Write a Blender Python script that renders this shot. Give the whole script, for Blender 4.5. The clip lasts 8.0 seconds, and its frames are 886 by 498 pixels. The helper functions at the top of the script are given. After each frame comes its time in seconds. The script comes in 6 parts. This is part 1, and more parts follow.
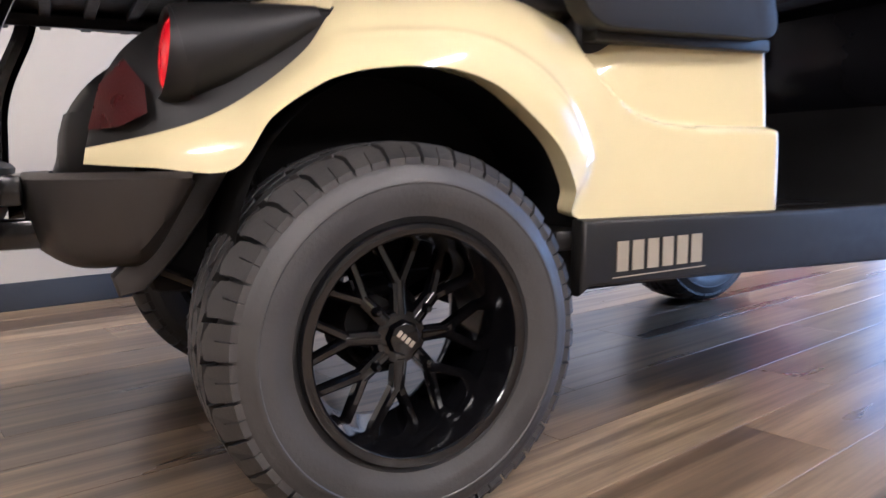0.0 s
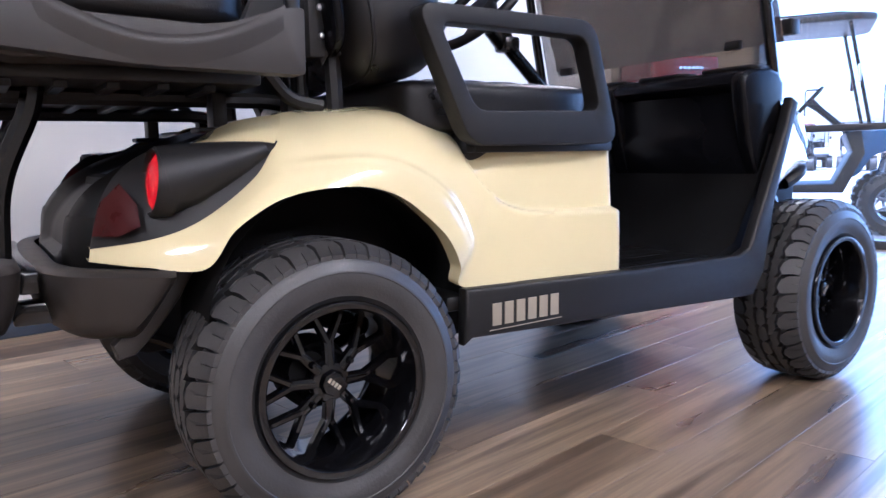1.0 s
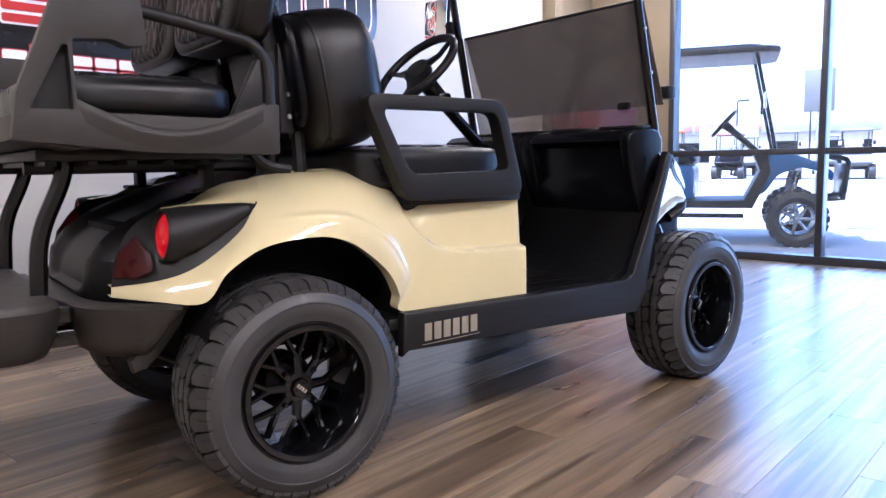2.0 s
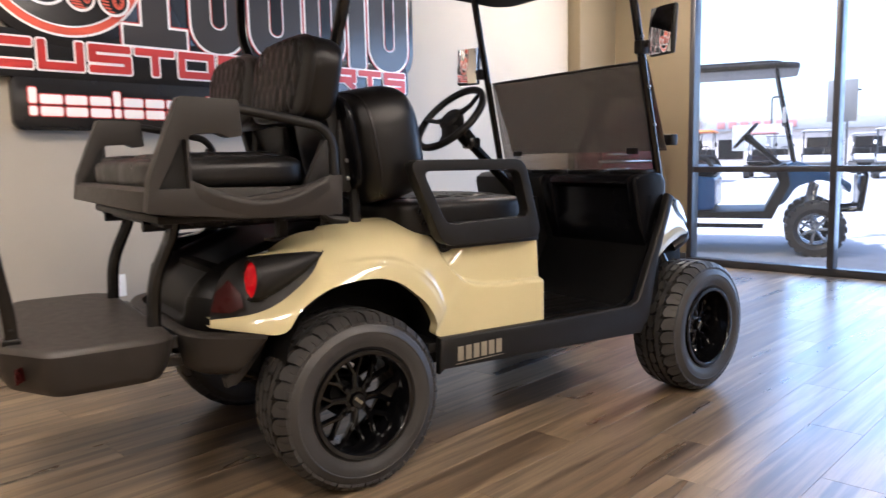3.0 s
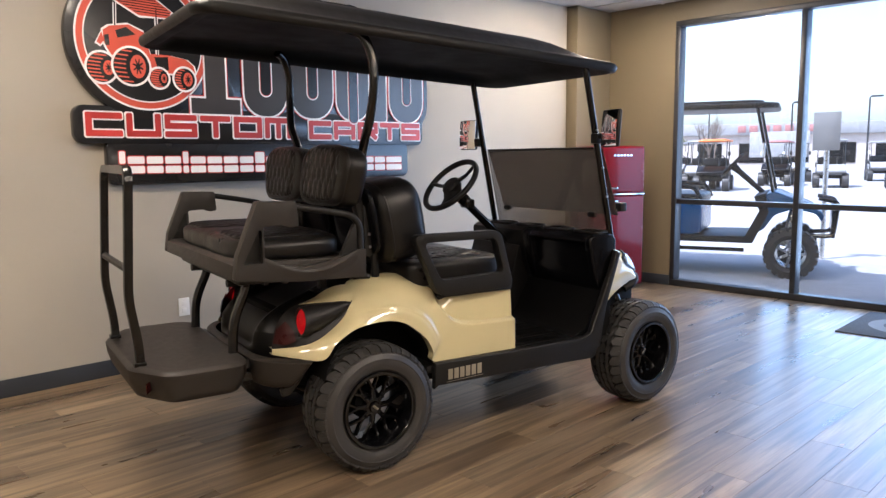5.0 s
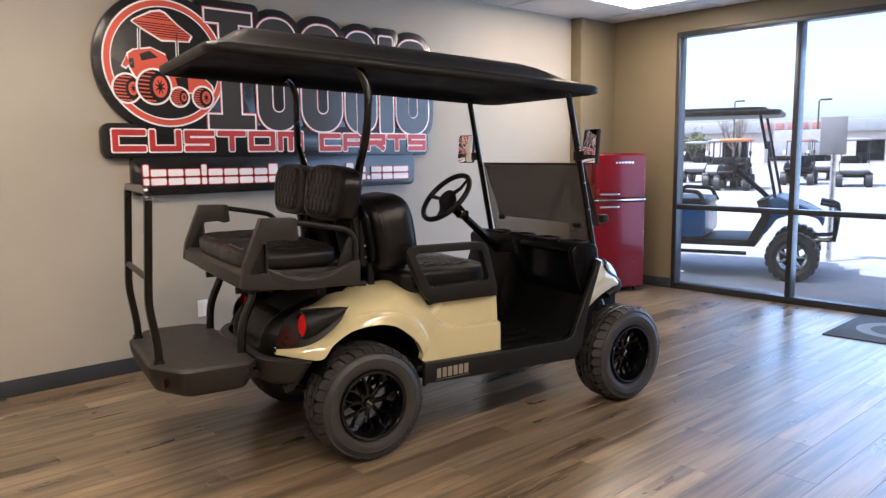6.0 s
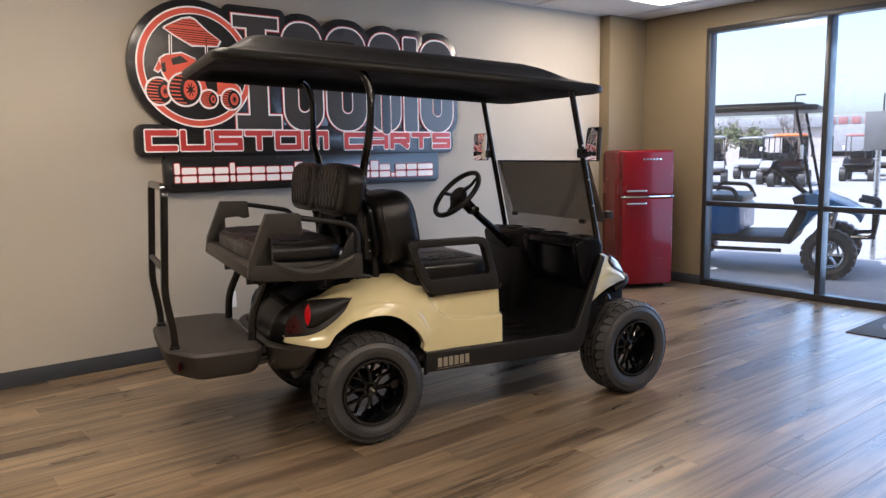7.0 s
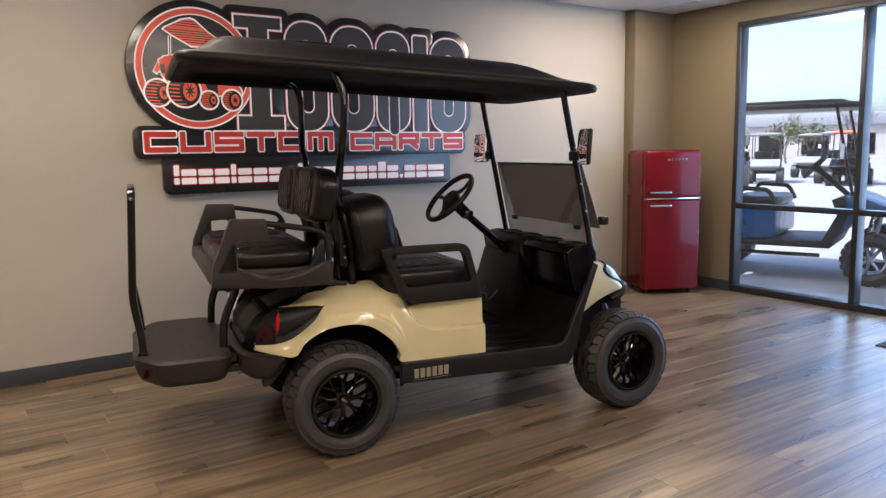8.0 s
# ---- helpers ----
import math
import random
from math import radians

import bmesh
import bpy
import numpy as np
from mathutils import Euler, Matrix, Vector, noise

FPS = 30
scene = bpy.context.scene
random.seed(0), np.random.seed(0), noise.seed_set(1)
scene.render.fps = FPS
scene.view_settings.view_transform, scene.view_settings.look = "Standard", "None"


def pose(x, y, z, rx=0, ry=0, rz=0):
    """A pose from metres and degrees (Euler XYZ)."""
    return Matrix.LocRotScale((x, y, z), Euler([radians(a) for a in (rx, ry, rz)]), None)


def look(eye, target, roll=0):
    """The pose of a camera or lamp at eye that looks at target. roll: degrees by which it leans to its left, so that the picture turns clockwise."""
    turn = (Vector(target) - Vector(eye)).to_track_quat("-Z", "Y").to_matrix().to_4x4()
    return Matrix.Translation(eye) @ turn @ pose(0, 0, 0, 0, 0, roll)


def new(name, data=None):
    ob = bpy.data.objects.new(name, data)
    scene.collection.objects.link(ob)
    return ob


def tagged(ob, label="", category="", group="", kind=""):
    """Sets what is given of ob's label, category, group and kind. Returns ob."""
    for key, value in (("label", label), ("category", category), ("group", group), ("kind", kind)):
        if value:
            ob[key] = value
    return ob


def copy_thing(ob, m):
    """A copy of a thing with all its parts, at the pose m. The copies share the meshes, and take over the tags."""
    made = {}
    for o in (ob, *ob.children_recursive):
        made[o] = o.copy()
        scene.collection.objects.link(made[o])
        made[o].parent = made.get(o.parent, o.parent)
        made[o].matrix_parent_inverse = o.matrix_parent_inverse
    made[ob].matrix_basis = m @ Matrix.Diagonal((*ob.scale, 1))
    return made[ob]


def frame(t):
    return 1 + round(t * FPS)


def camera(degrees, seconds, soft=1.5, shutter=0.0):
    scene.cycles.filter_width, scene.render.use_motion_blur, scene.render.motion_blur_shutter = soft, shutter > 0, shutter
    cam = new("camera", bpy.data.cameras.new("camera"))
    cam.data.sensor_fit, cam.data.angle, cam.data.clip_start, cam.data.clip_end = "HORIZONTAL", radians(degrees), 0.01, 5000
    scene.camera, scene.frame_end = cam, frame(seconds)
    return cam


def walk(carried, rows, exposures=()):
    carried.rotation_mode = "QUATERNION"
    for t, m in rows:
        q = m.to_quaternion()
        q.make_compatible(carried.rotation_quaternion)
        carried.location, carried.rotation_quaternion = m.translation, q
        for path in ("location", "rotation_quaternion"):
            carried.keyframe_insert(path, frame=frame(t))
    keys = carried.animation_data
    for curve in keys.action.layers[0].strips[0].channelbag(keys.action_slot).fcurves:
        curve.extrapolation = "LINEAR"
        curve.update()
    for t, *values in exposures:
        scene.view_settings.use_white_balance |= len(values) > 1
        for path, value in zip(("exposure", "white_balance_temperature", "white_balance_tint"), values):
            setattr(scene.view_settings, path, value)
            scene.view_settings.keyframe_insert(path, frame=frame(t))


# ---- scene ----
# camera
cam = camera(61.4, 8.0, 1.35, 0.35)
PATH = [
    (0, (-0.408, -1.440, 0.511), (0.567, 0.290, 0.275), -0.97),
    (0.5, (-0.481, -1.591, 0.597), (0.597, 0.079, 0.371), -0.89),
    (1, (-0.553, -1.767, 0.679), (0.570, -0.130, 0.439), -1.17),
    (1.5, (-0.684, -1.913, 0.741), (0.539, -0.349, 0.505), -0.99),
    (1.7, (-0.722, -1.997, 0.761), (0.518, -0.444, 0.531), -0.97),
    (2.8, (-0.967, -2.370, 0.942), (0.249, -0.801, 0.701), -1.14),
    (3, (-1.020, -2.426, 0.974), (0.153, -0.823, 0.735), -1.20),
    (3.5, (-1.134, -2.616, 1.050), (-0.041, -0.958, 0.810), -0.83),
    (4, (-1.211, -2.795, 1.137), (-0.104, -1.147, 0.894), -0.57),
    (4.5, (-1.309, -2.998, 1.207), (-0.185, -1.362, 0.965), -0.60),
    (5, (-1.427, -3.167, 1.299), (-0.299, -1.533, 1.053), -0.56),
    (6.5, (-1.463, -3.663, 1.405), (-0.447, -1.959, 1.149), -0.79),
    (7, (-1.322, -3.768, 1.401), (-0.372, -2.027, 1.142), -0.93),
    (7.5, (-1.127, -3.794, 1.406), (-0.240, -2.020, 1.144), -0.97),
    (8, (-0.929, -3.804, 1.426), (-0.108, -2.000, 1.161), -0.94),
]
EXPOSURES = [(0, 3.37, 4850, 23), (0.5, 3.4, 4640, 23), (1, 3.32, 4480, 24), (1.6, 3.17, 4520, 25), (3.2, 2.68, 5380, 19), (5, 2.44, 5420, 18), (8, 2.1, 5480, 19)]
walk(cam, [(t, look(eye, target, roll)) for t, eye, target, roll in PATH], EXPOSURES)

# daylight outside, ceiling lights inside
world = bpy.data.worlds.new("sky")
scene.world = world
world.use_nodes = True
wn = world.node_tree.nodes
sky = wn.new("ShaderNodeTexSky")
sky.sky_type, sky.sun_disc = "NISHITA", False
sky.sun_elevation, sky.sun_rotation = radians(61), radians(281)
sky.air_density, sky.dust_density, sky.ozone_density = 1.0, 3.0, 1.0
wn["Background"].inputs["Strength"].default_value = 0.105
world.node_tree.links.new(sky.outputs["Color"], wn["Background"].inputs["Color"])
sun = new("sun", bpy.data.lights.new("sun", "SUN"))
sun.data.energy, sun.data.angle, sun.data.color = 2.1, radians(0.5), (1.0, 0.95, 0.88)
sun.matrix_world = look((-2.2, 0.43, 4.2), (0, 0, 0))

# the room stands turned against the cart: room axes start at the rear wheel's foot
ROOM = pose(0, -0.6, 0, 0, 0, 9.76)


def daylight(name, eye, target, width, height, watts):
    """Sky light standing in a window's opening."""
    lamp = new(name, bpy.data.lights.new(name, "AREA"))
    lamp.data.shape, lamp.data.size, lamp.data.size_y = "RECTANGLE", width, height
    lamp.data.energy, lamp.data.color = watts, (0.55, 0.76, 1.0)
    lamp.matrix_world = ROOM @ look(eye, target)


daylight("window_daylight", (5.06, -0.38, 1.25), (1.0, 2.2, 1.0), 3.0, 2.2, 16)

# ---------------------------------------------------------------- materials
def rgb(r, g, b):
    return (r, g, b, 1.0)


class Nodes:
    """A principled material and short ways to add nodes to it."""

    def __init__(self, name, color=(0.5, 0.5, 0.5), rough=0.5, metal=0.0, **more):
        self.m = bpy.data.materials.new(name)
        self.m.use_nodes = True
        self.t = self.m.node_tree
        self.p = self.t.nodes["Principled BSDF"]
        self.set("Base Color", rgb(*color))
        self.set("Roughness", rough)
        self.set("Metallic", metal)
        for key, value in more.items():
            self.set(key.replace("_", " ").title().replace("Ior", "IOR"), value)

    def set(self, key, value):
        self.p.inputs[key].default_value = value

    def add(self, kind, **props):
        n = self.t.nodes.new(kind)
        for key, value in props.items():
            if key == "operation":
                n.operation = value
            elif key == "blend_type":
                n.blend_type = value
            elif key == "data_type":
                n.data_type = value
            elif key == "bands_direction":
                n.bands_direction = value
            elif key == "wave_type":
                n.wave_type = value
            elif key == "feature":
                n.feature = value
        return n

    def link(self, a, b):
        self.t.links.new(a, b)

    def coords(self, scale=(1, 1, 1), which="Object"):
        c, m = self.add("ShaderNodeTexCoord"), self.add("ShaderNodeMapping")
        m.inputs["Scale"].default_value = scale
        self.link(c.outputs[which], m.inputs["Vector"])
        return m.outputs["Vector"]

    def noise(self, vec, scale=5.0, detail=4.0, rough=0.55, distortion=0.0):
        n = self.add("ShaderNodeTexNoise")
        for key, value in (("Scale", scale), ("Detail", detail), ("Roughness", rough), ("Distortion", distortion)):
            n.inputs[key].default_value = value
        if vec is not None:
            self.link(vec, n.inputs["Vector"])
        return n.outputs["Fac"]

    def ramp(self, fac, *stops):
        r = self.add("ShaderNodeValToRGB")
        e = r.color_ramp.elements
        while len(e) < len(stops):
            e.new(0.5)
        for el, (at, col) in zip(e, stops):
            el.position, el.color = at, rgb(*col) if len(col) == 3 else col
        self.link(fac, r.inputs["Fac"])
        return r.outputs["Color"]

    def span(self, fac, a, b, lo=0.0, hi=1.0):
        r = self.add("ShaderNodeMapRange")
        for key, value in (("From Min", lo), ("From Max", hi), ("To Min", a), ("To Max", b)):
            r.inputs[key].default_value = value
        self.link(fac, r.inputs["Value"])
        return r.outputs["Result"]

    def math(self, op, a, b):
        n = self.add("ShaderNodeMath", operation=op)
        for i, v in enumerate((a, b)):
            if isinstance(v, (int, float)):
                n.inputs[i].default_value = v
            else:
                self.link(v, n.inputs[i])
        return n.outputs[0]

    def mix(self, fac, a, b, blend="MIX"):
        n = self.add("ShaderNodeMix", data_type="RGBA", blend_type=blend)
        for i, v in ((0, fac), (6, a), (7, b)):
            if isinstance(v, (int, float)):
                n.inputs[i].default_value = v
            elif isinstance(v, tuple):
                n.inputs[i].default_value = rgb(*v)
            else:
                self.link(v, n.inputs[i])
        return n.outputs[2]

    def bump(self, height, strength=0.2, dist=0.01):
        b = self.add("ShaderNodeBump")
        b.inputs["Strength"].default_value, b.inputs["Distance"].default_value = strength, dist
        self.link(height, b.inputs["Height"])
        self.link(b.outputs["Normal"], self.p.inputs["Normal"])
        return b


def plain(name, color, rough=0.5, metal=0.0, grain=60.0, bump=0.06, vary=0.12, rspan=0.1, **more):
    """A surface with slight mottling, uneven gloss and fine relief."""
    n = Nodes(name, color, rough, metal, **more)
    v = n.coords()
    big = n.noise(v, grain / 14, 5)
    small = n.noise(v, grain, 3)
    lo = tuple(c * (1 - vary) for c in color)
    hi = tuple(min(1, c * (1 + vary)) for c in color)
    n.link(n.ramp(big, (0.3, lo), (0.7, hi)), n.p.inputs["Base Color"])
    n.link(n.span(big, max(0.02, rough - rspan), min(1, rough + rspan), 0.3, 0.7), n.p.inputs["Roughness"])
    if bump:
        n.bump(small, bump, 0.004)
    return n.m


CREAM = plain("cream_paint", (0.51, 0.447, 0.252), 0.16, grain=90, bump=0.0, vary=0.02, rspan=0.03, coat_weight=1.0, coat_roughness=0.02, specular_ior_level=0.3)
BLACK_BODY = plain("black_gloss_plastic", (0.004, 0.004, 0.005), 0.24, grain=120, bump=0.0, vary=0.1, rspan=0.03, specular_ior_level=0.14)
BLACK_TEX = plain("black_grained_plastic", (0.0085, 0.008, 0.0076), 0.46, grain=700, bump=0.12, vary=0.08, rspan=0.05, specular_ior_level=0.26)
GREY_TEX = plain("charcoal_grained_plastic", (0.0215, 0.0185, 0.016), 0.47, grain=600, bump=0.14, vary=0.06, rspan=0.04, specular_ior_level=0.3)
BLACK_METAL = plain("black_powder_coat", (0.004, 0.0038, 0.0038), 0.18, grain=300, bump=0.02, vary=0.1, rspan=0.03, specular_ior_level=0.45)
ROOF_PLASTIC = plain("black_roof_shell", (0.0045, 0.0042, 0.004), 0.46, grain=400, bump=0.06, vary=0.06, rspan=0.04, specular_ior_level=0.32)
SATIN_BLACK = plain("satin_black_shell", (0.0045, 0.0043, 0.0042), 0.4, grain=60, bump=0.0, vary=0.06, rspan=0.03, specular_ior_level=0.2)
RIM_BLACK = plain("gloss_black_alloy", (0.0025, 0.0025, 0.003), 0.10, grain=60, bump=0.0, vary=0.1, rspan=0.03, specular_ior_level=0.5)
RUBBER = plain("tyre_rubber", (0.025, 0.0235, 0.022), 0.52, grain=160, bump=0.12, vary=0.25, specular_ior_level=0.5)
STEEL = plain("bright_steel", (0.55, 0.55, 0.55), 0.3, 1.0, grain=200, bump=0.03)
CHROME = plain("chrome", (0.8, 0.8, 0.8), 0.12, 1.0, bump=0.0, vary=0.03, rspan=0.03)
SILVER_TRIM = plain("silver_badge", (0.26, 0.23, 0.175), 0.45, 0.2, bump=0.0)
HEADLAMP = plain("headlight_lens", (0.30, 0.32, 0.34), 0.12, 0.3, grain=40, bump=0.0, vary=0.3, rspan=0.05, coat_weight=0.6)
UNDER = plain("dark_underbody", (0.004, 0.004, 0.004), 0.7, bump=0.1, specular_ior_level=0.1)


def vinyl(name):
    n = Nodes(name, (0.0055, 0.0049, 0.0047), 0.36, specular_ior_level=0.33)
    v = n.coords()
    grain = n.noise(v, 420, 3)
    wrinkle = n.noise(v, 9, 4, 0.6, 0.6)
    h = n.math("ADD", n.math("MULTIPLY", grain, 0.18), n.math("MULTIPLY", wrinkle, 0.5))
    n.link(n.span(wrinkle, 0.26, 0.42, 0.3, 0.7), n.p.inputs["Roughness"])
    n.bump(h, 0.5, 0.006)
    return n.m


VINYL = vinyl("black_vinyl")



def red_lens():
    """A lit lens with its small diodes shining through."""
    n = Nodes("red_lens", (0.30, 0.002, 0.004), 0.25, specular_ior_level=0.15)
    v = n.add("ShaderNodeTexVoronoi")
    v.inputs["Scale"].default_value = 75
    n.link(n.coords(), v.inputs["Vector"])
    n.link(n.ramp(v.outputs["Distance"], (0.15, (1.0, 0.045, 0.02)), (0.45, (0.32, 0.0, 0.002))), n.p.inputs["Emission Color"])
    n.set("Emission Strength", 0.10)
    return n.m


RED_LENS = red_lens()
RED_REFLECTOR = plain("dark_red_reflector", (0.030, 0.003, 0.003), 0.3, grain=300, bump=0.1, specular_ior_level=0.2)


def clear_pane(name, tint, gloss=0.08, haze=0.0, veil=(0.16, 0.138, 0.125)):
    """A thin sheet: light passes straight through, tinted, with a little mirror gloss."""
    m = bpy.data.materials.new(name)
    m.use_nodes = True
    t = m.node_tree
    t.nodes.clear()
    out, mixer = t.nodes.new("ShaderNodeOutputMaterial"), t.nodes.new("ShaderNodeMixShader")
    clear, shine, facing = t.nodes.new("ShaderNodeBsdfTransparent"), t.nodes.new("ShaderNodeBsdfGlossy"), t.nodes.new("ShaderNodeLayerWeight")
    clear.inputs["Color"].default_value = rgb(*tint)
    shine.inputs["Roughness"].default_value = gloss
    steep, share = t.nodes.new("ShaderNodeMath"), t.nodes.new("ShaderNodeMapRange")
    steep.operation = "POWER"
    steep.inputs[1].default_value = 5.0
    facing.inputs["Blend"].default_value = 0.5
    share.inputs["To Min"].default_value, share.inputs["To Max"].default_value = 0.03, 0.7
    t.links.new(facing.outputs["Facing"], steep.inputs[0])
    t.links.new(steep.outputs[0], share.inputs["Value"])
    t.links.new(share.outputs[0], mixer.inputs[0])
    film = clear.outputs[0]
    if haze:
        # a dull film: dust, plus glare over the view put into the pane's colour
        dull, blend = t.nodes.new("ShaderNodeBsdfDiffuse"), t.nodes.new("ShaderNodeMixShader")
        dull.inputs["Color"].default_value = rgb(*veil)
        blend.inputs[0].default_value = haze
        t.links.new(clear.outputs[0], blend.inputs[1])
        t.links.new(dull.outputs[0], blend.inputs[2])
        film = blend.outputs[0]
    t.links.new(film, mixer.inputs[1])
    t.links.new(shine.outputs[0], mixer.inputs[2])
    t.links.new(mixer.outputs[0], out.inputs["Surface"])
    return m


WINDOW_GLASS = clear_pane("window_glass", (0.93, 0.95, 0.95), 0.01, 0.02, (0.72, 0.73, 0.74))
TINTED = clear_pane("smoked_acrylic", (0.46, 0.41, 0.385), 0.05, 0.38, (0.19, 0.165, 0.15))
TINTED_LIGHT = clear_pane("light_smoked_acrylic", (0.74, 0.72, 0.70), 0.05, 0.34, (0.3, 0.29, 0.28))
MIRROR = Nodes("mirror_glass", (0.85, 0.85, 0.85), 0.02, 1.0).m


def wall_paint(name, color):
    n = Nodes(name, color, 0.55)
    v = n.coords()
    big, fine = n.noise(v, 1.3, 5), n.noise(v, 160, 4)
    n.link(n.ramp(big, (0.3, tuple(c * 0.96 for c in color)), (0.7, tuple(c * 1.03 for c in color))), n.p.inputs["Base Color"])
    n.link(n.span(big, 0.48, 0.62), n.p.inputs["Roughness"])
    n.bump(fine, 0.12, 0.003)
    return n.m


GREIGE = wall_paint("greige_wall_paint", (0.345, 0.312, 0.258))
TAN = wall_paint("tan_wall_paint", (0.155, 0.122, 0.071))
CEILING = wall_paint("ceiling_tile", (0.62, 0.60, 0.56))
BASE = plain("charcoal_vinyl_base", (0.026, 0.03, 0.036), 0.45, grain=50)
ALU = plain("dark_bronze_aluminium", (0.05, 0.05, 0.052), 0.4, 0.6, grain=150)
WHITE_PLASTIC = plain("white_plastic", (0.78, 0.78, 0.76), 0.4, bump=0.0, vary=0.03)


def plank_material():
    n = Nodes("vinyl_plank", (0.2, 0.15, 0.1), 0.35)
    info = n.add("ShaderNodeObjectInfo")
    rnd = info.outputs["Random"]
    geo = n.add("ShaderNodeNewGeometry")
    isl = geo.outputs["Random Per Island"]
    pick = n.math("FRACT", n.math("ADD", n.math("MULTIPLY", rnd, 3.7), n.math("MULTIPLY", isl, 5.3)), 0)
    c = n.add("ShaderNodeTexCoord")
    off = n.add("ShaderNodeCombineXYZ")
    n.link(n.math("MULTIPLY", pick, 37.0), off.inputs[0])
    n.link(n.math("MULTIPLY", pick, 11.0), off.inputs[1])
    add = n.add("ShaderNodeVectorMath", operation="ADD")
    n.link(c.outputs["Object"], add.inputs[0])
    n.link(off.outputs[0], add.inputs[1])

    def stretched(sx, sy):
        m = n.add("ShaderNodeMapping")
        m.inputs["Scale"].default_value = (sx, sy, 1)
        n.link(add.outputs[0], m.inputs["Vector"])
        return m.outputs["Vector"]

    broad = n.noise(stretched(0.8, 6.0), 1.0, 4, 0.55, 0.6)
    streak = n.noise(stretched(0.9, 22.0), 1.0, 5, 0.6, 0.4)
    knots = n.noise(stretched(6.0, 52.0), 1.0, 6, 0.72, 0.5)
    fine = n.noise(stretched(7.0, 150.0), 1.0, 4, 0.6)
    base = n.ramp(pick, (0.0, (0.110, 0.078, 0.048)), (0.2, (0.215, 0.159, 0.097)), (0.4, (0.150, 0.110, 0.068)), (0.6, (0.260, 0.195, 0.122)), (0.8, (0.181, 0.138, 0.090)), (1.0, (0.127, 0.092, 0.057)))
    dark = n.ramp(streak, (0.36, (0.26, 0.23, 0.21)), (0.58, (1.25, 1.24, 1.22)))
    col = n.mix(0.8, base, dark, "MULTIPLY")
    pale = n.ramp(broad, (0.30, (0.50, 0.47, 0.45)), (0.72, (1.4, 1.36, 1.30)))
    col = n.mix(0.9, col, pale, "MULTIPLY")
    col = n.mix(n.span(knots, 0.0, 0.6, 0.57, 0.78), col, (0.06, 0.045, 0.032))
    col = n.mix(n.span(fine, 0.0, 0.34, 0.46, 0.70), col, (0.06, 0.045, 0.034))
    n.link(col, n.p.inputs["Base Color"])
    n.link(n.span(broad, 0.27, 0.33, 0.35, 0.65), n.p.inputs["Roughness"])
    n.set("Specular IOR Level", 0.7)
    h = n.math("ADD", n.math("MULTIPLY", fine, 0.4), n.math("MULTIPLY", streak, 0.6))
    n.bump(h, 0.012, 0.002)
    return n.m


PLANK = plank_material()
SIGN_BLACK = plain("sign_charcoal", (0.015, 0.0142, 0.0142), 0.2, grain=20, bump=0.0, rspan=0.01, specular_ior_level=0.5)
SIGN_GREY = plain("sign_grey", (0.05, 0.047, 0.047), 0.2, grain=20, bump=0.0, rspan=0.01, specular_ior_level=0.5)
SIGN_WHITE = plain("sign_white", (0.88, 0.85, 0.84), 0.45, bump=0.0, vary=0.03)
SIGN_RED = plain("sign_red", (0.48, 0.035, 0.025), 0.4, bump=0.0, vary=0.08)
SIGN_ORANGE = plain("sign_orange_red", (0.62, 0.085, 0.04), 0.4, bump=0.0, vary=0.06)
FRIDGE_RED = plain("red_enamel", (0.125, 0.001, 0.004), 0.25, grain=30, bump=0.01, vary=0.06, rspan=0.05, coat_weight=0.2, coat_roughness=0.05, specular_ior_level=0.3)
MAT_GREY = plain("grey_mat", (0.05, 0.052, 0.055), 0.9, grain=500, bump=0.5)
MAT_LIGHT = plain("pale_mat_print", (0.16, 0.165, 0.17), 0.9, grain=500, bump=0.4)
ASPHALT = plain("lot_concrete", (0.27, 0.265, 0.26), 0.85, grain=90, bump=0.4, vary=0.2)
CONCRETE = plain("pavement_concrete", (0.29, 0.285, 0.28), 0.8, grain=60, bump=0.2, vary=0.12)
BLUE_PAINT = plain("blue_metal_paint", (0.006, 0.065, 0.17), 0.3, 0.1, bump=0.0, coat_weight=0.2)
ORANGE = plain("orange_plastic", (0.62, 0.16, 0.03), 0.5, bump=0.02)
SIGN_BACK = plain("weathered_sign_back", (0.13, 0.13, 0.13), 0.6, bump=0.02)
TAIL_GREY = plain("grey_far_paint", (0.25, 0.25, 0.25), 0.5, bump=0.02)
BARK = plain("tree_bark", (0.12, 0.09, 0.07), 0.9, grain=80, bump=0.5)
LEAF = plain("leaf_green", (0.11, 0.12, 0.05), 0.7, grain=30, bump=0.1, vary=0.4)
FADED_RED = plain("faded_red_paint", (0.30, 0.13, 0.12), 0.6, bump=0.02)
BRICK_FAR = plain("tan_far_wall", (0.42, 0.37, 0.33), 0.85, grain=30, bump=0.2)


def glow(name, color, strength):
    n = Nodes(name, color, 0.6)
    n.set("Emission Color", rgb(*color))
    n.set("Emission Strength", strength)
    return n.m


TROFFER = glow("troffer_diffuser", (1.0, 0.80, 0.53), 3.2)
TUBE_LIGHT = glow("troffer_tube_glow", (1.0, 0.81, 0.54), 26.0)


